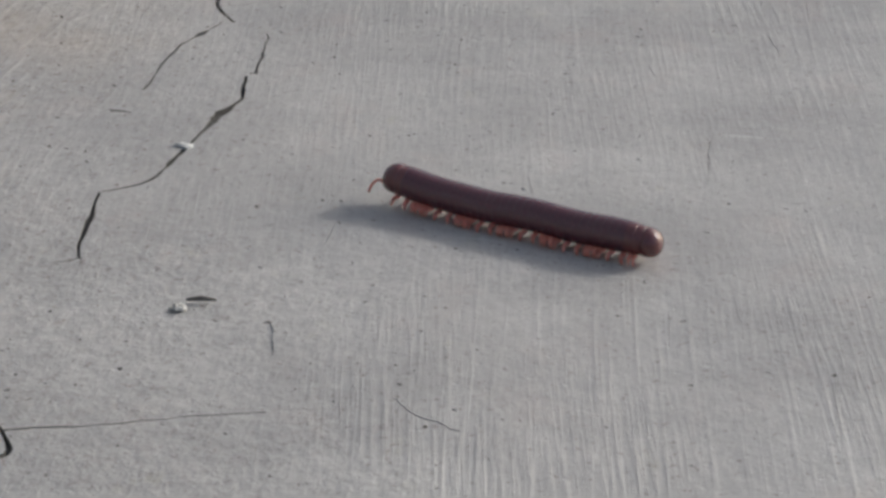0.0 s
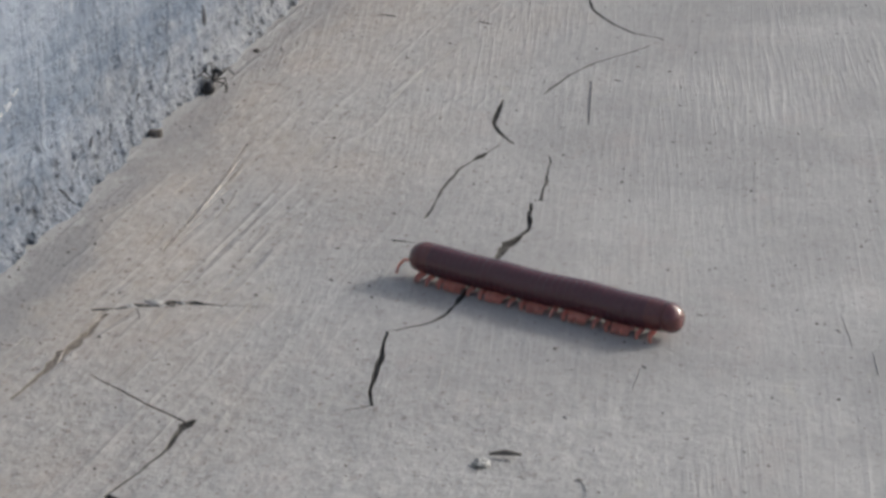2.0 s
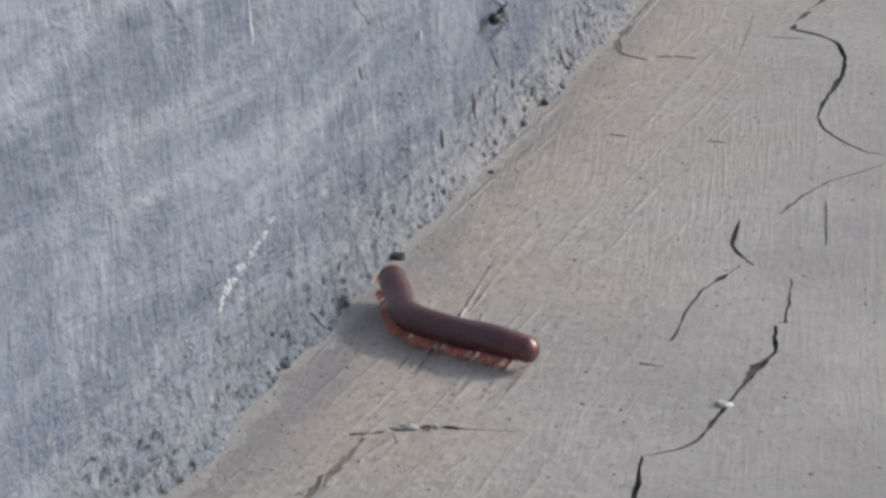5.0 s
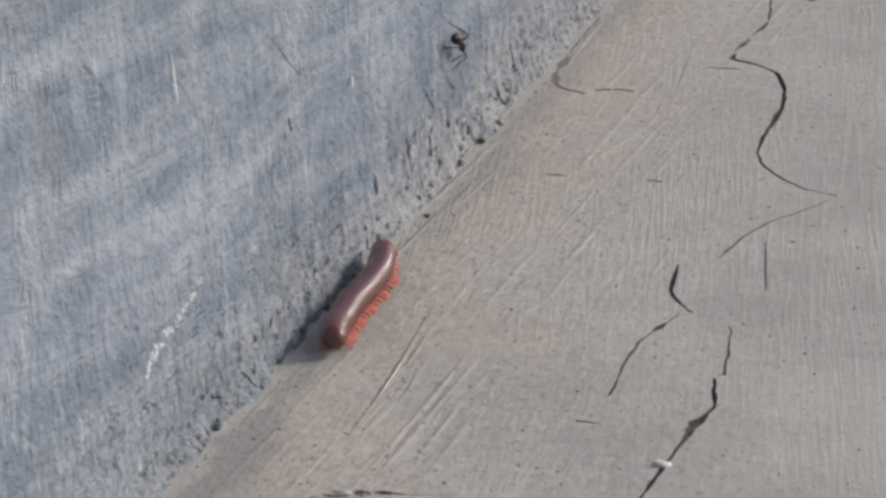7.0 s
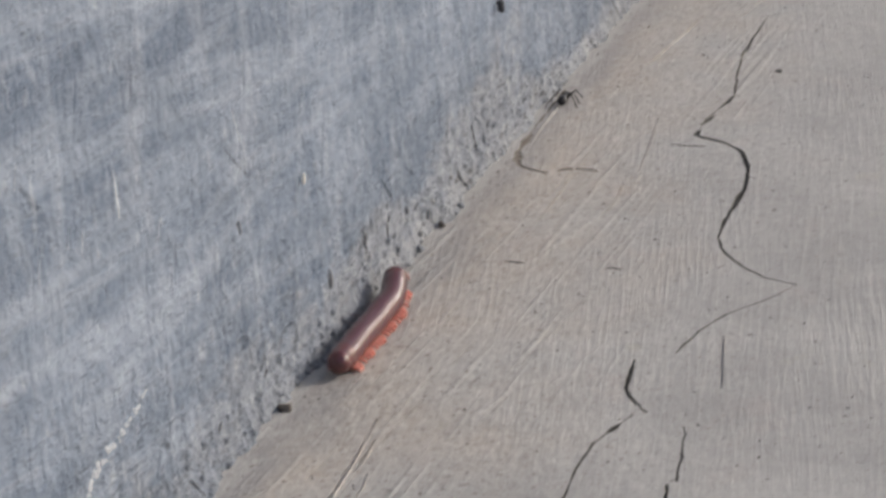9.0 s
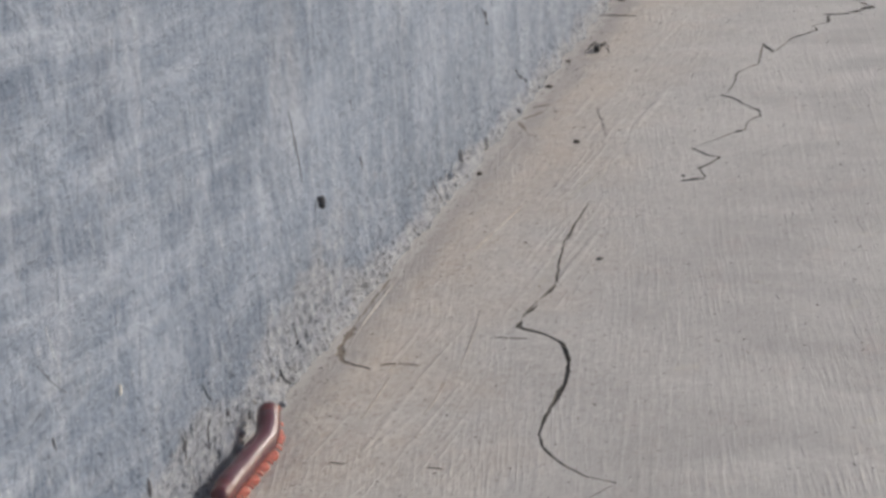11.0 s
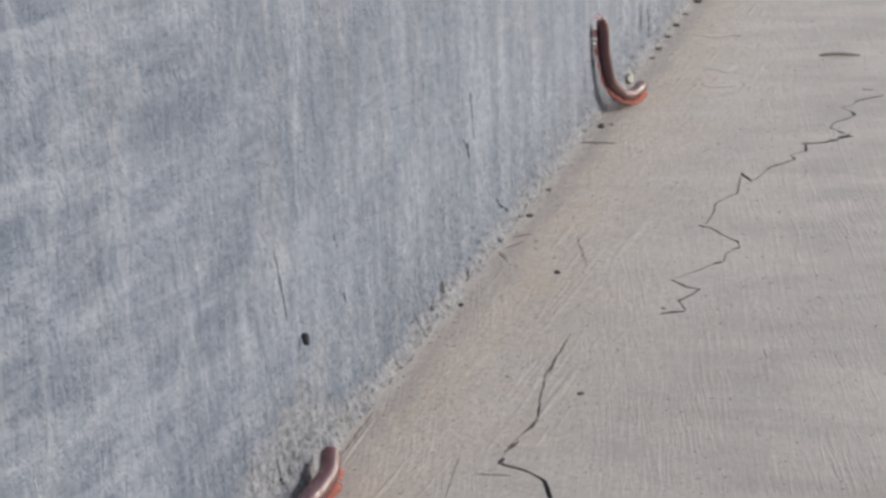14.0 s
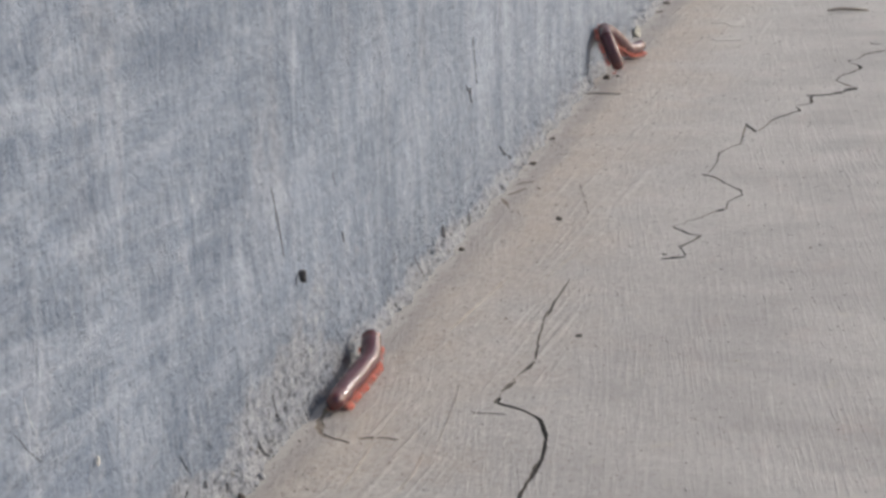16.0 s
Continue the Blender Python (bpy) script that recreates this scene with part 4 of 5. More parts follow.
# on the wall
laid("wall_plug", rock("wall_plug", (0.0016, 0.0012, 0.0013), plain("soot_grey", (0.05, 0.05, 0.055), 0.7), 41, 0.7), pose(0.0005, 0.0697, 0.0428, 0, 90, 0), "small black knob stuck in the wall", "knob")
laid("paint_fleck", rock("paint_fleck", (0.0014, 0.0007, 0.0004), PALE, 43), pose(0.0004, -0.0953, 0.0454, 0, 90, 0), "white fleck of paint on the blue-grey wall", "fleck")


def strip(points, widths, seed, rough=0.6):
    return ribbon(points, widths, rough, seed)


def wall_mark(name, points, widths, mat, label, category, seed, proud=0.0004):
    """A thin crust of paint, dirt or painted shade on the wall along points (y, z)."""
    ring = strip(points, widths, seed, 1.4)
    verts = [(wall_out(p.x, p.y) + proud * (1.0 + noise.noise(Vector((p.x * 400, p.y * 400, seed)))), p.x, p.y) for p in ring]
    half = len(ring) // 2
    verts += [(v[0] - 2.5 * proud, v[1], v[2]) for v in verts]
    n = len(ring)
    faces = [(i, i + 1, n - 2 - i, n - 1 - i) for i in range(half - 1)] + [(i, (i + 1) % n, n + (i + 1) % n, n + i) for i in range(n)]
    return tagged(new(name, mesh_of(name, verts, faces, [mat])), label, category)


def floor_mark(name, points, widths, mat, label, category, seed, proud=0.0002):
    """A thin smear or scrap on the floor along points (x, y)."""
    ring = strip(points, widths, seed)
    top = [(p.x, p.y, floor_at(p.x, p.y) + proud) for p in ring]
    n, half = len(ring), len(ring) // 2
    verts = top + [(x, y, z - 2.5 * proud) for x, y, z in top]
    faces = [(i, i + 1, n - 2 - i, n - 1 - i) for i in range(half - 1)] + [(i, (i + 1) % n, n + (i + 1) % n, n + i) for i in range(n)]
    return tagged(new(name, mesh_of(name, verts, faces, [mat])), label, category)


HAIRLINE = plain("hairline_dirt", (0.15, 0.165, 0.19), 0.95, 0.1)
GOUGE_SHADE = plain("gouge_shade", (0.085, 0.088, 0.098), 0.95, 0.1)
RUN = plain("dull_paint_run", (0.50, 0.53, 0.57), 0.75, 0.2, 0.3, 300)
DRIP = plain("old_white_paint", (0.68, 0.69, 0.70), 0.7, 0.3, 0.25, 300)
SPLASH = plain("thin_white_paint", (0.57, 0.55, 0.51), 0.8, 0.2, 0.3, 300)


def paint_crust(points, count, size, seed):
    """A broken crust of paint flakes along points (y, z) of the wall."""
    rng = random.Random(seed)
    line, arc = smooth_line(points, 0.0006, 6)
    verts, faces = [], []
    for n in range(count):
        f = (n + rng.random()) / count
        c = on_line(line, arc, f * arc[-1])
        y, z = c.x + rng.gauss(0, 0.0006), c.y + rng.gauss(0, 0.0006)
        s = size * rng.uniform(0.4, 1.2) * (0.55 + 0.6 * f)
        b, x, turn = len(verts), wall_out(y, z), rng.uniform(0, 6)
        for i in range(7):
            a, k = turn + i * 0.898, rng.uniform(0.6, 1.3)
            verts.append((x - 0.0004, y + s * k * 0.7 * math.cos(a), z + s * k * 1.2 * math.sin(a)))
        verts.append((x + 0.0006, y, z))
        faces += [(b + i, b + (i + 1) % 7, b + 7) for i in range(7)]
    me = mesh_of("paint_drip", verts, faces, [DRIP], None, True)
    return tagged(new("paint_drip", me), "crusty white paint drip on the blue-grey wall", "paint drip")


paint_crust([(-0.1880, 0.0320), (-0.1965, 0.0297), (-0.2014, 0.0287), (-0.2091, 0.0284), (-0.2143, 0.0265), (-0.2180, 0.0236)], 36, 0.0010, 4)
for n, (y, top, low, w) in enumerate(((-0.2268, 0.0740, 0.0690, 0.0007), (-0.2140, 0.0757, 0.0715, 0.0006), (-0.2085, 0.0733, 0.0680, 0.0005), (-0.2321, 0.0933, 0.0888, 0.0008), (-0.261, 0.0985, 0.0945, 0.0009), (0.118, 0.071, 0.067, 0.0008))):
    tagged(wall_mark("paint_run", [(y, top), (y - 0.0005, (top + low) / 2), (y - 0.0010, low)], (0.35 * w, 0.6 * w, 0.8 * w), RUN, "thin run of pale paint down the wall", "paint run", 5.0 + n, 0.00010), group="paint runs")
wall_mark("wall_crack", [(-0.2049, 0.1193), (-0.1933, 0.1180), (-0.1832, 0.1123), (-0.1748, 0.1088)], (0.0003, 0.0004, 0.0003), plain("dark_wall_dirt", (0.13, 0.15, 0.18), 0.9), "thin dark crack in the limewash", "crack", 8.4, 0.00015)
# these gouges have no depth: their inner shade is laid on as dark strips
GOUGES = [
    ([(-0.0348, 0.0151), (-0.0376, 0.0127), (-0.0363, 0.0083)], (0.0012, 0.0031, 0.0012)),
    ([(-0.0557, 0.0195), (-0.0548, 0.0160), (-0.0539, 0.0123)], (0.0010, 0.0025, 0.0010)),
    ([(0.0229, 0.0083), (0.0260, 0.0051), (0.0314, 0.0008)], (0.0010, 0.0024, 0.0014)),
    ([(0.0385, 0.0166), (0.0405, 0.0127), (0.0425, 0.0088)], (0.0011, 0.0023, 0.0011)),
    ([(-0.1336, 0.0484), (-0.1320, 0.0453)], (0.0007, 0.0013, 0.0010)),
    ([(-0.0387, 0.0260), (-0.0362, 0.0230), (-0.0327, 0.0196)], (0.0007, 0.0010, 0.0007)),
    ([(-0.0812, 0.0182), (-0.0807, 0.0131)], (0.0015, 0.0025, 0.0010)),
    ([(-0.0200, 0.0129), (-0.0203, 0.0110)], (0.0013, 0.0025, 0.0013)),
    ([(-0.0046, 0.0065), (-0.0034, 0.0036)], (0.0010, 0.0021, 0.0010)),
    ([(0.0141, 0.0018), (0.0161, -0.0006)], (0.0008, 0.0017, 0.0008)),
    ([(0.1099, 0.0641), (0.1127, 0.0595)], (0.0009, 0.0024, 0.0012)),
    ([(0.1190, 0.0433), (0.1206, 0.0394)], (0.0010, 0.0021, 0.0014)),
    ([(0.2930, 0.0541), (0.3035, 0.0455)], (0.0012, 0.0037, 0.0019)),
    ([(0.3525, 0.0171), (0.3592, 0.0132), (0.3742, 0.0072)], (0.0012, 0.0024, 0.0012)),
    ([(0.2082, 0.0110), (0.2104, 0.0073), (0.2160, 0.0022)], (0.0019, 0.0043, 0.0019)),
    ([(0.2525, 0.0105), (0.2494, 0.0077)], (0.0030, 0.0071, 0.0030)),
    ([(0.2945, 0.0041), (0.2901, 0.0009)], (0.0031, 0.0062, 0.0031)),
    ([(0.0228, 0.0074), (0.0251, 0.0046), (0.0336, 0.0002)], (0.0010, 0.0022, 0.0012)),
    ([(-0.1722, 0.0055), (-0.1697, 0.0013)], (0.0008, 0.0018, 0.0008)),
    ([(-0.1237, 0.0100), (-0.1256, 0.0078)], (0.0009, 0.0023, 0.0009)),
    ([(-0.1516, 0.0099), (-0.1537, 0.0081)], (0.0008, 0.0020, 0.0012))]
for n, (points, widths) in enumerate(GOUGES):
    tagged(wall_mark("plaster_gouge", points, widths, GOUGE_SHADE, "dark upright gouge in the chalky plaster, its shade painted flat", "gouge", 20.0 + n, 0.00015), group="gouges in the plaster")
HAIRLINES = [
    ([(-0.1393, 0.0674), (-0.1334, 0.0618), (-0.1287, 0.0579), (-0.1201, 0.0533)], (0.0003, 0.0004, 0.0002)),
    ([(0.0481, 0.0749), (0.0530, 0.0637), (0.0573, 0.0522)], (0.0009, 0.0012, 0.0009)),
    ([(0.3067, 0.0692), (0.3090, 0.0601), (0.3114, 0.0508)], (0.0018, 0.0024, 0.0018))]
for n, (points, widths) in enumerate(HAIRLINES):
    tagged(wall_mark("wall_crack", points, widths, HAIRLINE, "hairline crack in the blue-grey limewash", "crack", 50.0 + n, 0.00012), group="hairline cracks")
SCRATCHES = [
    ([(-0.1324, 0.0731), (-0.1312, 0.0683), (-0.1293, 0.0650)], (0.0005, 0.0011, 0.0007)),
    ([(-0.1928, 0.0796), (-0.1923, 0.0737), (-0.1920, 0.0695)], (0.0005, 0.0008, 0.0005)),
    ([(-0.1733, 0.0633), (-0.1753, 0.0592)], (0.0004, 0.0007, 0.0004))]
for n, (points, widths) in enumerate(SCRATCHES):
    tagged(wall_mark("paint_run", points, widths, RUN, "thin pale scratch in the limewash", "scratch", 60.0 + n, 0.00010), group="pale scratches")
wall_mark("wall_slit", [(0.7479, 0.0323), (0.7520, 0.0241), (0.7475, 0.0155)], (0.0016, 0.0040, 0.0016), DIRT, "dark upright split in the wall's foot", "slit", 9.0, 0.0002)
wall_mark("wall_slit", [(0.7750, 0.0260), (0.7830, 0.0180), (0.7790, 0.0090)], (0.0008, 0.0026, 0.0014), DIRT, "dark upright split in the wall's foot", "slit", 9.6, 0.0002)
for n, (pts, w) in enumerate((([(0.0430, 0.6837), (0.0507, 0.6814), (0.0576, 0.6853)], (0.002, 0.008, 0.003)), ([(0.0378, 0.7281), (0.0449, 0.7321), (0.0507, 0.7212), (0.0534, 0.7380), (0.0501, 0.7546)], (0.002, 0.005, 0.002)), ([(0.0192, 0.8371), (0.0300, 0.8342), (0.0442, 0.8393)], (0.003, 0.012, 0.004)))):
    tagged(floor_mark("paint_splash", pts, w, SPLASH, "thin whitish paint smear on the cement floor", "paint smear", 11.0 + n), group="paint smears")
for n, (x, y, a) in enumerate(((0.0080, 0.3465, 0.5), (0.0070, 0.3300, -0.6), (0.0085, 0.3620, 0.2))):
    tagged(floor_mark("leaf_scrap", [(x - 0.003, y - 0.010 * a), (x, y), (x + 0.003, y + 0.013 * a)], (0.0005, 0.0014, 0.0005), BROWN_DIRT, "shred of dry brown leaf by the wall's foot", "leaf scrap", 14.0 + n, 0.00015), group="leaf shreds")
for n, (x, y, size, mat) in enumerate(((0.0062, 0.5750, 0.0020, STONE), (0.0110, 0.5800, 0.0012, STONE), (0.0040, 0.8688, 0.0022, STONE), (0.0045, 0.8300, 0.0013, STONE), (0.0067, 1.0010, 0.0042, STONE), (0.0045, 0.7900, 0.0016, STONE), (0.0050, 0.9100, 0.0018, GREY_STONE), (0.0055, 0.9600, 0.0024, STONE), (0.0050, 0.7600, 0.0014, STONE), (0.0048, 0.4420, 0.0012, STONE), (0.0052, 0.3950, 0.0014, STONE))):
    laid("clod", rock("clod", (size, size * 1.3, size * 0.5), mat, 50 + n, 0.8), pose(x, y, -0.0003, 0, 0, 33 * n), "dark crumb of earth at the wall's foot", "clod", "earth crumbs")
laid("plaster_lump", rock("plaster_lump", (0.0016, 0.0042, 0.0032), plain("greenish_plaster", (0.58, 0.56, 0.48), 0.85, 0.2, 0.3, 500, 0.0006), 61, 0.45, 3), pose(0.0030, 0.690, -0.0008, 0, 0, 0), "pale greenish plaster lump at the wall's foot", "plaster lump")

for n, (x, y, size, turn) in enumerate(((0.0312, -0.2126, 0.0011, 20), (0.0362, -0.2108, 0.0015, -10), (0.0408, -0.2088, 0.0009, 5))):
    laid("cement_lump", rock("cement_lump", (size * 1.5, size * 0.9, size * 0.42), CEMENT, 70 + n, 0.9, 3), pose(x, y, -0.0009, 0, 0, turn), "torn-up lump of grey cement stuck in the gouge", "cement lump", "lumps in the gouge")


def crust():
    """Crumbs of lime plaster that stick to the wall's foot."""
    rng = random.Random(19)
    verts, faces, which = [], [], []
    for n in range(420):
        y = rng.uniform(-0.33, 0.25) if n % 3 else rng.uniform(0.2, 1.1)
        z = 0.0005 + 0.010 * rng.random() ** 2.2
        r = rng.uniform(0.0004, 0.0012) * (1.6 if rng.random() < 0.12 else 1.0)
        c, b, turn = Vector((wall_out(y, z), y, z)), len(verts), rng.uniform(0, 6.28)
        for ring, (out, wide) in enumerate(((-0.3, 1.0), (0.35, 0.85), (0.7, 0.4))):
            for i in range(6):
                a, k = turn + i * 1.047, r * wide * rng.uniform(0.7, 1.25)
                verts.append((c.x + out * r * rng.uniform(0.6, 1.1), c.y + k * math.cos(a), c.z + 0.8 * k * math.sin(a)))
        for ring in (0, 6):
            faces += [(b + ring + i, b + ring + (i + 1) % 6, b + ring + 6 + (i + 1) % 6, b + ring + 6 + i) for i in range(6)]
        faces.append(tuple(b + 12 + i for i in range(6)))
        which += [0 if n % 4 or y < -0.08 else 1] * 13
    me = mesh_of("plaster_crumbs", verts, faces, [LIMEWASH, LIME_GREY], which, True)
    tagged(new("plaster_crumbs", me), "grey and chalky plaster crumbs along the wall's foot", "plaster crumbs", kind="stuff")


crust()


def grit():
    """Loose grains strewn over the floor, densest by the wall."""
    rng = random.Random(5)
    verts, faces, which = [], [], []
    for n in range(2600):
        y = rng.uniform(-0.33, 0.9)
        x = 0.004 + (rng.random() ** (2.2 if n % 3 else 1.0)) * 0.19
        r = rng.uniform(0.00012, 0.00034) * (1.35 if rng.random() < 0.06 else 1) * (1 + 0.4 * max(0, y))
        b = len(verts)
        turn = rng.uniform(0, 6.28)
        for i in range(5):
            a = turn + i * 1.257
            k = rng.uniform(0.7, 1.3)
            verts.append((x + r * k * math.cos(a) * rng.uniform(1, 1.6), y + r * k * math.sin(a), floor_at(x, y) - 0.0001))
        verts += [(x, y, floor_at(x, y) + r * 0.8), (x, y, -0.001)]
        for i in range(5):
            faces.append((b + i, b + (i + 1) % 5, b + 5))
            which.append(0 if n % 5 < 3 else (1 if n % 5 == 3 else 2))
    me = mesh_of("grit", verts, faces, [STONE, GREY_STONE, PALE], which)
    tagged(new("grit", me), "loose dark and pale grains of sand strewn on the floor", "sand", kind="stuff")


grit()


# ---------------------------------------------------------------- what moves
# where the front millipede walks: straight at the wall, then along its foot
TRAIL = [(0.330, -0.2670), (0.1380, -0.2050), (0.0246, -0.1690), (0.0200, -0.1662), (0.0168, -0.1605), (0.0135, -0.1510), (0.0105, -0.1425), (0.0095, -0.1300), (0.0092, -0.05), (0.0092, 0.05), (0.0088, 0.30)]
HEAD_AT = [  # seconds and the head's place along x (approach) or y (by the wall)
    (0, "x", 0.1380), (0.5, "x", 0.1236), (1, "x", 0.1096), (2, "x", 0.0804), (3, "x", 0.0516), (4, "x", 0.0238), (4.2, "x", 0.0194), (5.2, "y", -0.1400), (6.3, "y", -0.1090), (7, "y", -0.0945), (7.5, "y", -0.0855), (8, "y", -0.0730), (8.5, "y", -0.0620),
    (9, "y", -0.0500), (9.5, "y", -0.0420), (10, "y", -0.0340), (10.2, "y", -0.0270), (12.5, "y", 0.0370), (13.5, "y", 0.0610), (14.5, "y", 0.0870), (15, "y", 0.0990), (15.5, "y", 0.1145), (16, "y", 0.1270)]
LIFT = [(0, 0.22), (0.5, 0.16), (1, 0.2), (1.6, 0.1), (2.2, 0.06), (3, 0.2), (3.6, 0.36), (4.0, 0.5), (4.2, 0.45), (5.2, 0.3), (6.3, 0.55), (6.5, 0.4), (7, 0.2), (7.5, 0.5), (8, 0.1), (8.5, 0.8), (9, 0.35), (9.5, 0.3), (10, 0.6), (10.2, 0.1), (11, 0.7), (11.7, 0.1), (12.3, 0.7), (12.6, 0.3), (12.9, 0.0), (13.2, 0.9), (13.5, 0.6), (13.8, 0.1), (14.1, 0.7), (14.4, 0.3), (14.7, 0.3), (15, 0.6), (15.2, 0.45), (15.5, 0.0), (15.8, 0.5), (16, 0.7)]


DRAWN = [(0, 1.0), (4.2, 1.0), (6.3, 0.87), (7, 0.92), (7.5, 0.83), (8, 0.84), (8.5, 0.86), (9, 0.93), (9.5, 0.93), (10, 0.90), (12.5, 0.92), (16, 0.96)]  # how far the rings are pushed into one another


def frame_of(place, ahead, up):
    a = ahead.normalized()
    left = up.cross(a).normalized()
    u = a.cross(left)
    return Matrix(((a.x, left.x, u.x, place.x), (a.y, left.y, u.y, place.y), (a.z, left.z, u.z, place.z), (0, 0, 0, 1)))


def key_chain(body, chain, times, shape, stride=None):
    """Keys a body and its links. shape(t): the links' poses in the world; stride(t): how far the legs' wave has run."""
    base, links = [], [[] for _ in chain]
    for t in times:
        poses = shape(t)
        mid = sum((m.translation for m in poses), Vector()) / len(poses)
        root = Matrix.Translation((mid.x, mid.y, 0))
        base.append((t, root))
        for n, m in enumerate(poses):
            if n == 0:
                m = m @ Matrix.Rotation(math.pi, 4, "Z")
            links[n].append((t, root.inverted() @ m))
    walk(body, base)
    for (link, legs), rows in zip(chain, links):
        walk(link, rows)
    for n, (link, legs) in enumerate(chain):
        for leg, s, pair in legs:
            rows = []
            for t in times:
                w = 2 * math.pi * ((n + 0.5 * pair) / 6.0 + stride(t))
                rows.append((t, pose(0.0004 - 0.00076 * pair, 0, 0, s * 8 * max(0, math.cos(w)), 12 * math.sin(w), s * 8 * math.sin(w))))
            walk(leg, rows)


def motions():
    ticks = [i * 0.25 for i in range(65)]

    # the front millipede
    line, arc = smooth_line(TRAIL)
    past = [(t, float(arc[int(np.argmin(np.abs(line[:, 0 if k == "x" else 1] - v) + (0 if k == "x" else 1e-9)))])) for t, k, v in HEAD_AT]

    def reach(t):
        return float(np.interp(t, [p[0] for p in past], [p[1] for p in past]))

    def front(t):
        head, lift = reach(t) - 0.0032, float(np.interp(t, [p[0] for p in LIFT], [p[1] for p in LIFT]))
        count = len(FRONT_CHAIN)
        poses, step = [], STEP * float(np.interp(t, [p[0] for p in DRAWN], [p[1] for p in DRAWN]))
        place = None
        for n in range(count):
            s = head - (count - 1 - n) * step
            flat = on_line(line, arc, s)
            ahead = on_line(line, arc, s + 0.0015) - on_line(line, arc, s - 0.0015)
            f = max(0.0, (n - (count - 10)) / 6)
            pitch = radians(34) * lift * min(1.0, f)
            d = Vector((ahead.x, ahead.y, 0)).normalized()
            way = d * math.cos(pitch) + Vector((-0.22 * min(1.0, f) * (t > 4.2), 0, math.sin(pitch)))
            if place is None or f == 0:
                place = Vector((flat.x, flat.y, RIDE + 0.00015 * math.sin(n * 0.5 + t)))
            else:
                place = place + way.normalized() * step
            poses.append(frame_of(place, way, Vector((0, 0, 1))))
        return poses

    key_chain(FRONT, FRONT_CHAIN, ticks, front, lambda t: -reach(t) / 0.0125)

    # the far millipede: shapes from tail to head, with the side that its back faces
    Z, X = (0, 0, 1), (1, -0.15, 0.1)
    shapes = [
        (0.0, [(0.0115, 0.690, 0.0042, Z), (0.0130, 0.655, 0.0042, Z), (0.0115, 0.632, 0.0042, Z), (0.0082, 0.614, 0.009, (0.5, 0, 1)), (0.0062, 0.599, 0.018, X), (0.0060, 0.592, 0.028, X)]),
        (12.3, [(0.0115, 0.690, 0.0042, Z), (0.0130, 0.655, 0.0042, Z), (0.0115, 0.632, 0.0042, Z), (0.0082, 0.614, 0.009, (0.5, 0, 1)), (0.0062, 0.599, 0.018, X), (0.0060, 0.592, 0.028, X)]),
        (12.9, [(0.0125, 0.680, 0.0042, Z), (0.0135, 0.652, 0.0042, Z), (0.0112, 0.628, 0.0042, Z), (0.0080, 0.611, 0.010, (0.5, 0, 1)), (0.0052, 0.594, 0.022, X), (0.0050, 0.586, 0.040, X)]),
        (13.5, [(0.0132, 0.667, 0.0042, Z), (0.0140, 0.647, 0.0042, Z), (0.0112, 0.625, 0.0042, Z), (0.0078, 0.608, 0.010, (0.5, 0, 1)), (0.0052, 0.591, 0.023, X), (0.0050, 0.581, 0.080, X)]),
        (14.4, [(0.0140, 0.654, 0.0042, Z), (0.0135, 0.640, 0.0042, Z), (0.0112, 0.626, 0.0045, Z), (0.0082, 0.614, 0.010, (0.5, 0, 1)), (0.0052, 0.598, 0.024, X), (0.0050, 0.586, 0.090, X)]),
        (14.7, [(0.0140, 0.654, 0.0042, Z), (0.0135, 0.640, 0.0042, Z), (0.0112, 0.626, 0.0045, Z), (0.0082, 0.614, 0.010, (0.5, 0, 1)), (0.0052, 0.598, 0.024, X), (0.0050, 0.580, 0.060, X), (0.0060, 0.570, 0.078, X)]),
        (15.0, [(0.0140, 0.654, 0.0042, Z), (0.0135, 0.640, 0.0042, Z), (0.0112, 0.626, 0.0045, Z), (0.0082, 0.614, 0.010, (0.5, 0, 1)), (0.0060, 0.600, 0.021, X), (0.0047, 0.587, 0.030, X), (0.0046, 0.570, 0.0375, X), (0.0056, 0.553, 0.0385, (0.7, -0.3, 0.6)), (0.0070, 0.542, 0.034, (0.6, -0.8, 0.4))]),
        (15.5, [(0.0130, 0.643, 0.0042, Z), (0.0123, 0.633, 0.0042, Z), (0.0100, 0.621, 0.006, Z), (0.0072, 0.608, 0.013, (0.5, 0, 1)), (0.0052, 0.593, 0.0200, X), (0.0050, 0.575, 0.0242, (0.6, 0, 1)), (0.0075, 0.562, 0.0236, (0.5, -0.6, 1)), (0.0088, 0.551, 0.0180, (0.5, -1, 0.3)), (0.0096, 0.547, 0.009, (0.5, -1, 0.1))]),
        (16.0, [(0.0125, 0.640, 0.0042, Z), (0.0118, 0.631, 0.0042, Z), (0.0095, 0.619, 0.0065, Z), (0.0068, 0.606, 0.014, (0.5, 0, 1)), (0.0050, 0.592, 0.0200, X), (0.0052, 0.575, 0.0242, (0.6, 0, 1)), (0.0080, 0.564, 0.0228, (0.5, -0.6, 1)), (0.0115, 0.562, 0.0150, (0.6, -1, 0.3)), (0.0142, 0.565, 0.0065, (0.6, -1, 0.1))])]
    count = len(FAR_CHAIN)
    stances = []
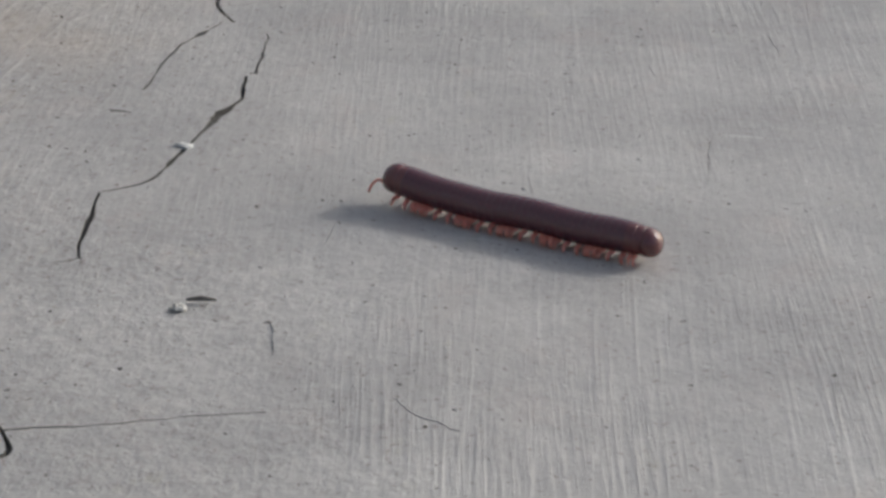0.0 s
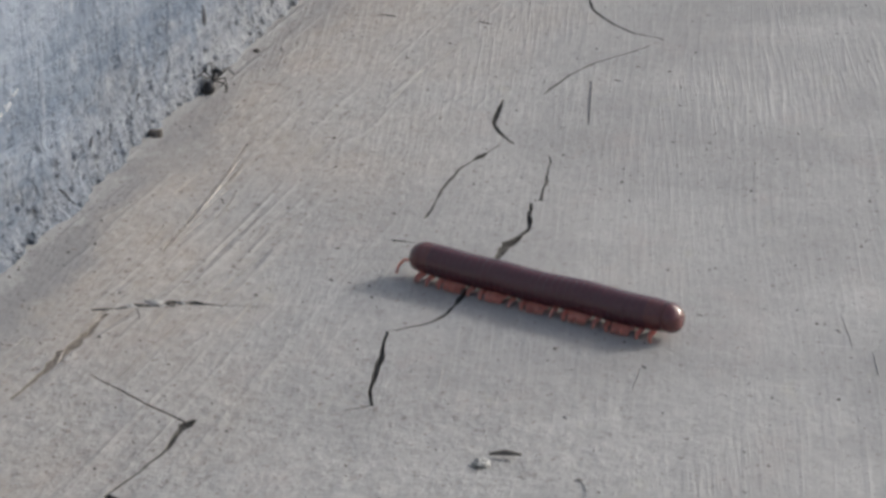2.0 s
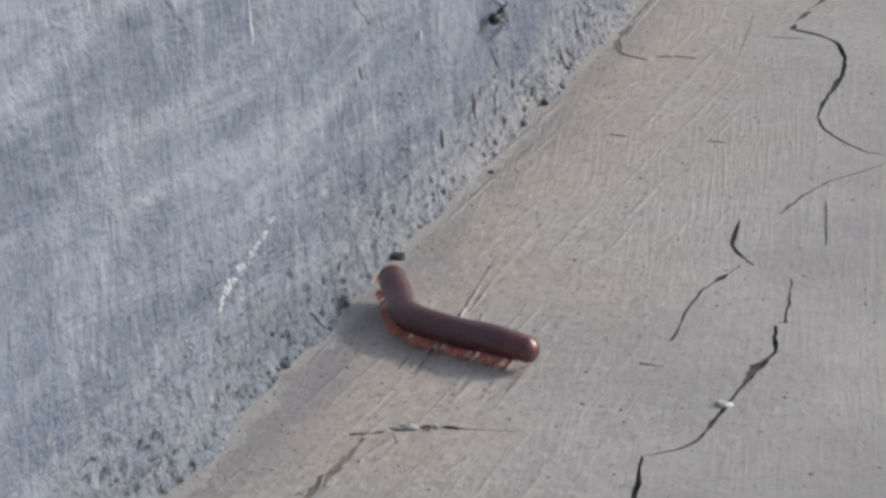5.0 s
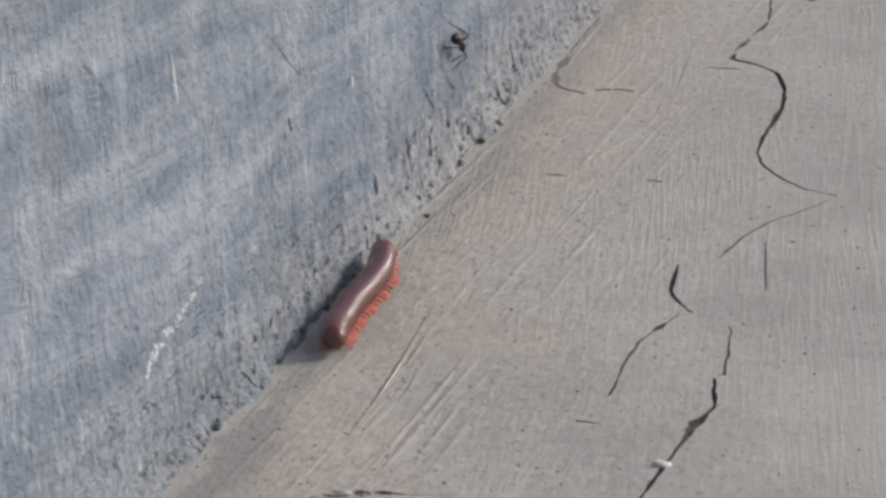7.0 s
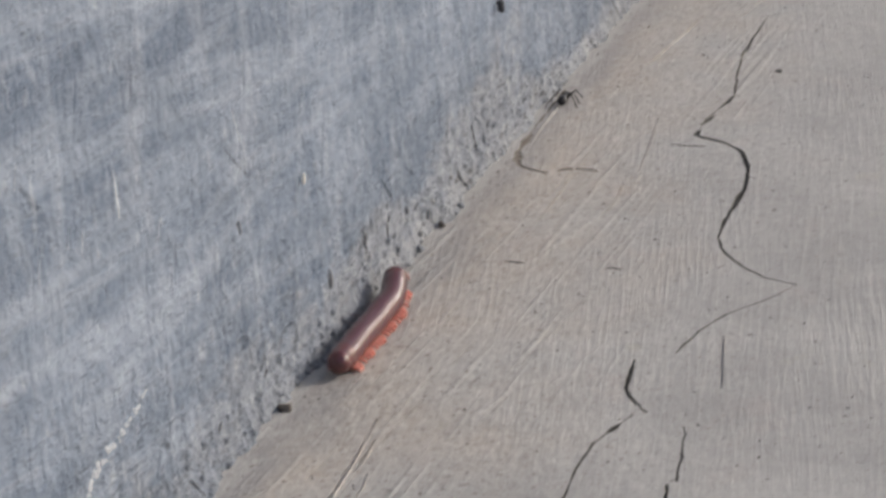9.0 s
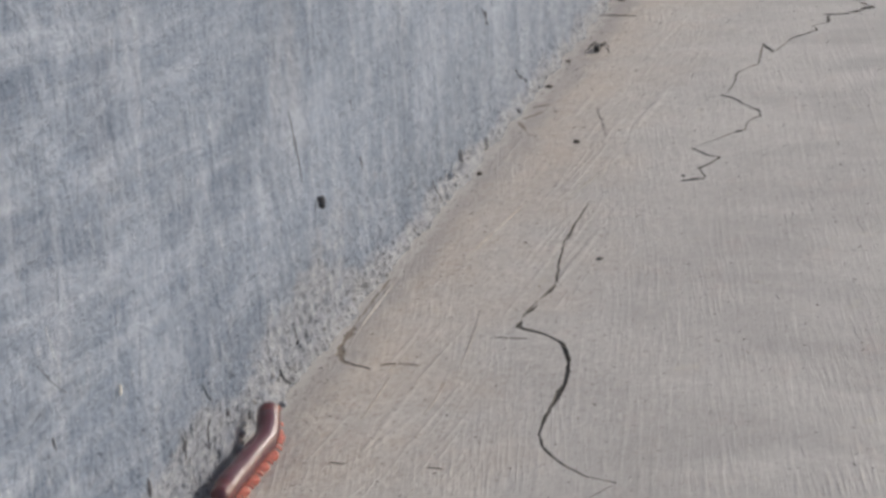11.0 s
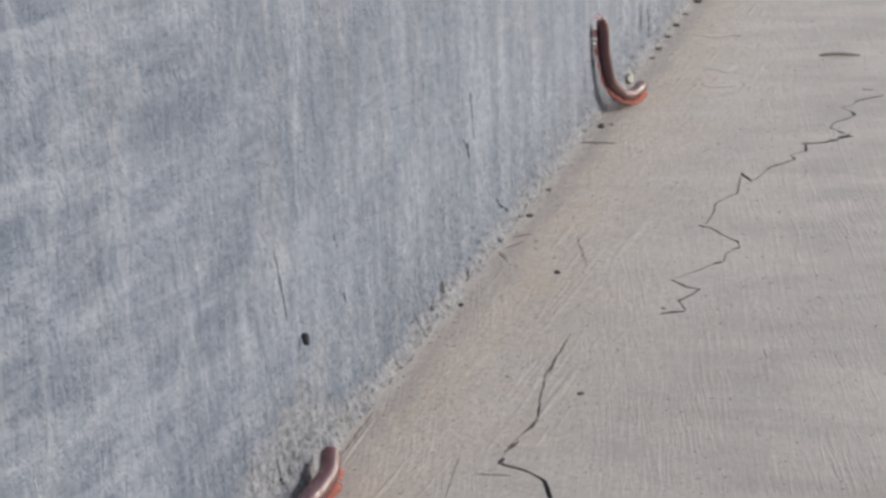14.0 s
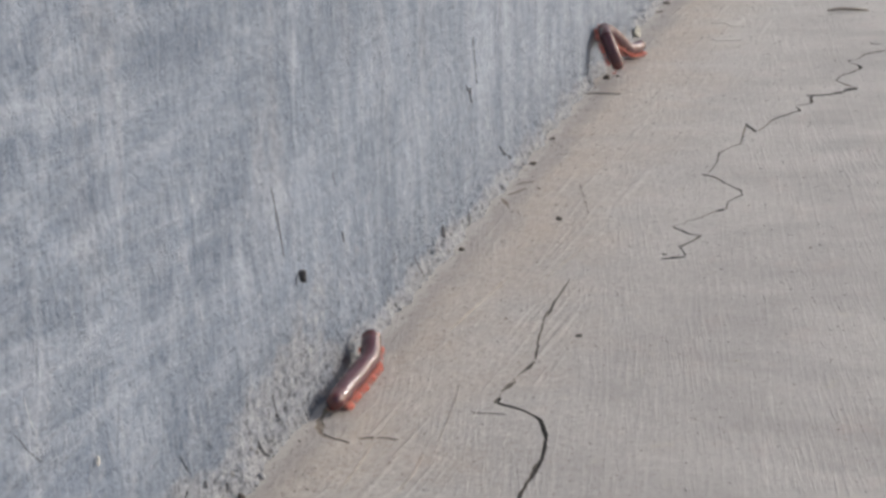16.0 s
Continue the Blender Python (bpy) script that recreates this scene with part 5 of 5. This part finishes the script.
    for t, points in shapes:
        dense, run = smooth_line([(*p[:3], *p[3]) for p in points], 0.0006, 25)
        run = np.r_[0, np.cumsum(np.linalg.norm(np.diff(dense[:, :3], axis=0), axis=1))]
        places = []
        for n in range(count):
            s = n * STEP
            p = on_line(dense, run, s)
            if s > run[-1]:
                d = Vector(dense[-1, :3]) - Vector(dense[-6, :3])
                p = Vector((*(Vector(dense[-1, :3]) + d.normalized() * (s - run[-1])), *dense[-1, 3:]))
            places.append(list(p))
        stances.append(places)
    stances, when = np.array(stances), [t for t, _ in shapes]

    def far(t):
        k = min(max(int(np.searchsorted(when, t, "right")) - 1, 0), len(when) - 2)
        f = (t - when[k]) / (when[k + 1] - when[k])
        now = stances[k] * (1 - f) + stances[k + 1] * f
        poses = []
        for n in range(count):
            ahead = Vector(now[min(n + 1, count - 1), :3]) - Vector(now[max(n - 1, 0), :3])
            poses.append(frame_of(Vector(now[n, :3]), ahead, Vector(now[n, 3:])))
        return poses

    key_chain(FAR, FAR_CHAIN, [0.0, 12.0] + [12.2 + 0.2 * i for i in range(20)], far, lambda t: -1.6 * max(0.0, t - 12))

    # the ant: seconds, place, the way it heads, the side its back faces
    Y, UP, W = (0, 1, 0), (0, 0, 1), (1, 0, 0)
    rows = [
        (0, (0.0060, -0.170, 0), Y, UP), (1, (0.0050, -0.130, 0), Y, UP), (1.5, (0.0045, -0.1165, 0), Y, UP), (1.8, (0.0050, -0.1015, 0), Y, UP), (2.0, (0.0045, -0.088, 0.001), (0, 1, 0.3), (0.3, 0, 1)),
        (2.2, (0.0025, -0.073, 0.004), (0, 1, 0.8), (1, 0, 1)), (2.4, (0.0015, -0.067, 0.008), (0, 0.3, 1), W), (2.7, (0.001, -0.0715, 0.0215), (0, -0.2, 1), W), (3.0, (0.001, -0.066, 0.0275), (0, 0.2, 1), W),
        (3.5, (0.001, -0.0595, 0.0315), (0, 0.4, 1), W), (4.0, (0.001, -0.0495, 0.0300), (0, 0.7, 0.8), W), (4.2, (0.001, -0.0495, 0.0330), (0, 0.7, 0.8), W), (5.2, (0.001, -0.036, 0.036), (0, 1, -0.1), W),
        (6.3, (0.001, -0.0185, 0.0305), (0, 0.2, 1), W), (6.6, (0.001, -0.022, 0.0325), (0, 0.9, 0.5), W), (7.0, (0.001, -0.0165, 0.0325), (0, 0.9, -0.6), W), (7.2, (0.001, -0.0205, 0.0290), (0, 0.3, -1), W), (7.5, (0.001, -0.0155, 0.0190), (0, 0.3, -1), W),
        (7.8, (0.0015, -0.0110, 0.0100), (0, 0.5, -1), W), (8.0, (0.0035, -0.002, 0.003), (0.3, 0.8, -0.5), (1, 0, 0.7)), (8.15, (0.0060, 0.006, 0.0005), (0.4, 1, 0), (0.3, 0, 1)), (8.4, (0.0105, 0.0270, 0), (0.2, 1, 0), UP),
        (8.5, (0.0098, 0.0395, 0), Y, UP), (9.0, (0.0075, 0.1170, 0), Y, UP), (9.5, (0.0070, 0.2000, 0), Y, UP), (10, (0.0075, 0.2890, 0), Y, UP), (12.3, (0.0214, 0.693, 0), (-0.1, 1, 0), UP), (12.5, (0.0075, 0.730, 0), Y, UP), (12.7, (0.0065, 0.768, 0), Y, UP),
        (12.9, (0.0100, 0.800, 0), Y, UP), (13.2, (0.0075, 0.822, 0), Y, UP), (13.5, (0.0075, 0.915, 0), Y, UP), (14.4, (0.0080, 1.150, 0), Y, UP), (16, (0.0085, 1.500, 0), Y, UP)]
    walk(ANT, [(t, frame_of(Vector(p), Vector(d), Vector(u))) for t, p, d, u in rows])
    for leg, x0, s in ANT_LEGS:
        walk(leg, [(i * 0.2, pose(x0, 0, 0, 0, 0, 14 * s * math.sin(i * 2.1))) for i in range(81)])


motions()
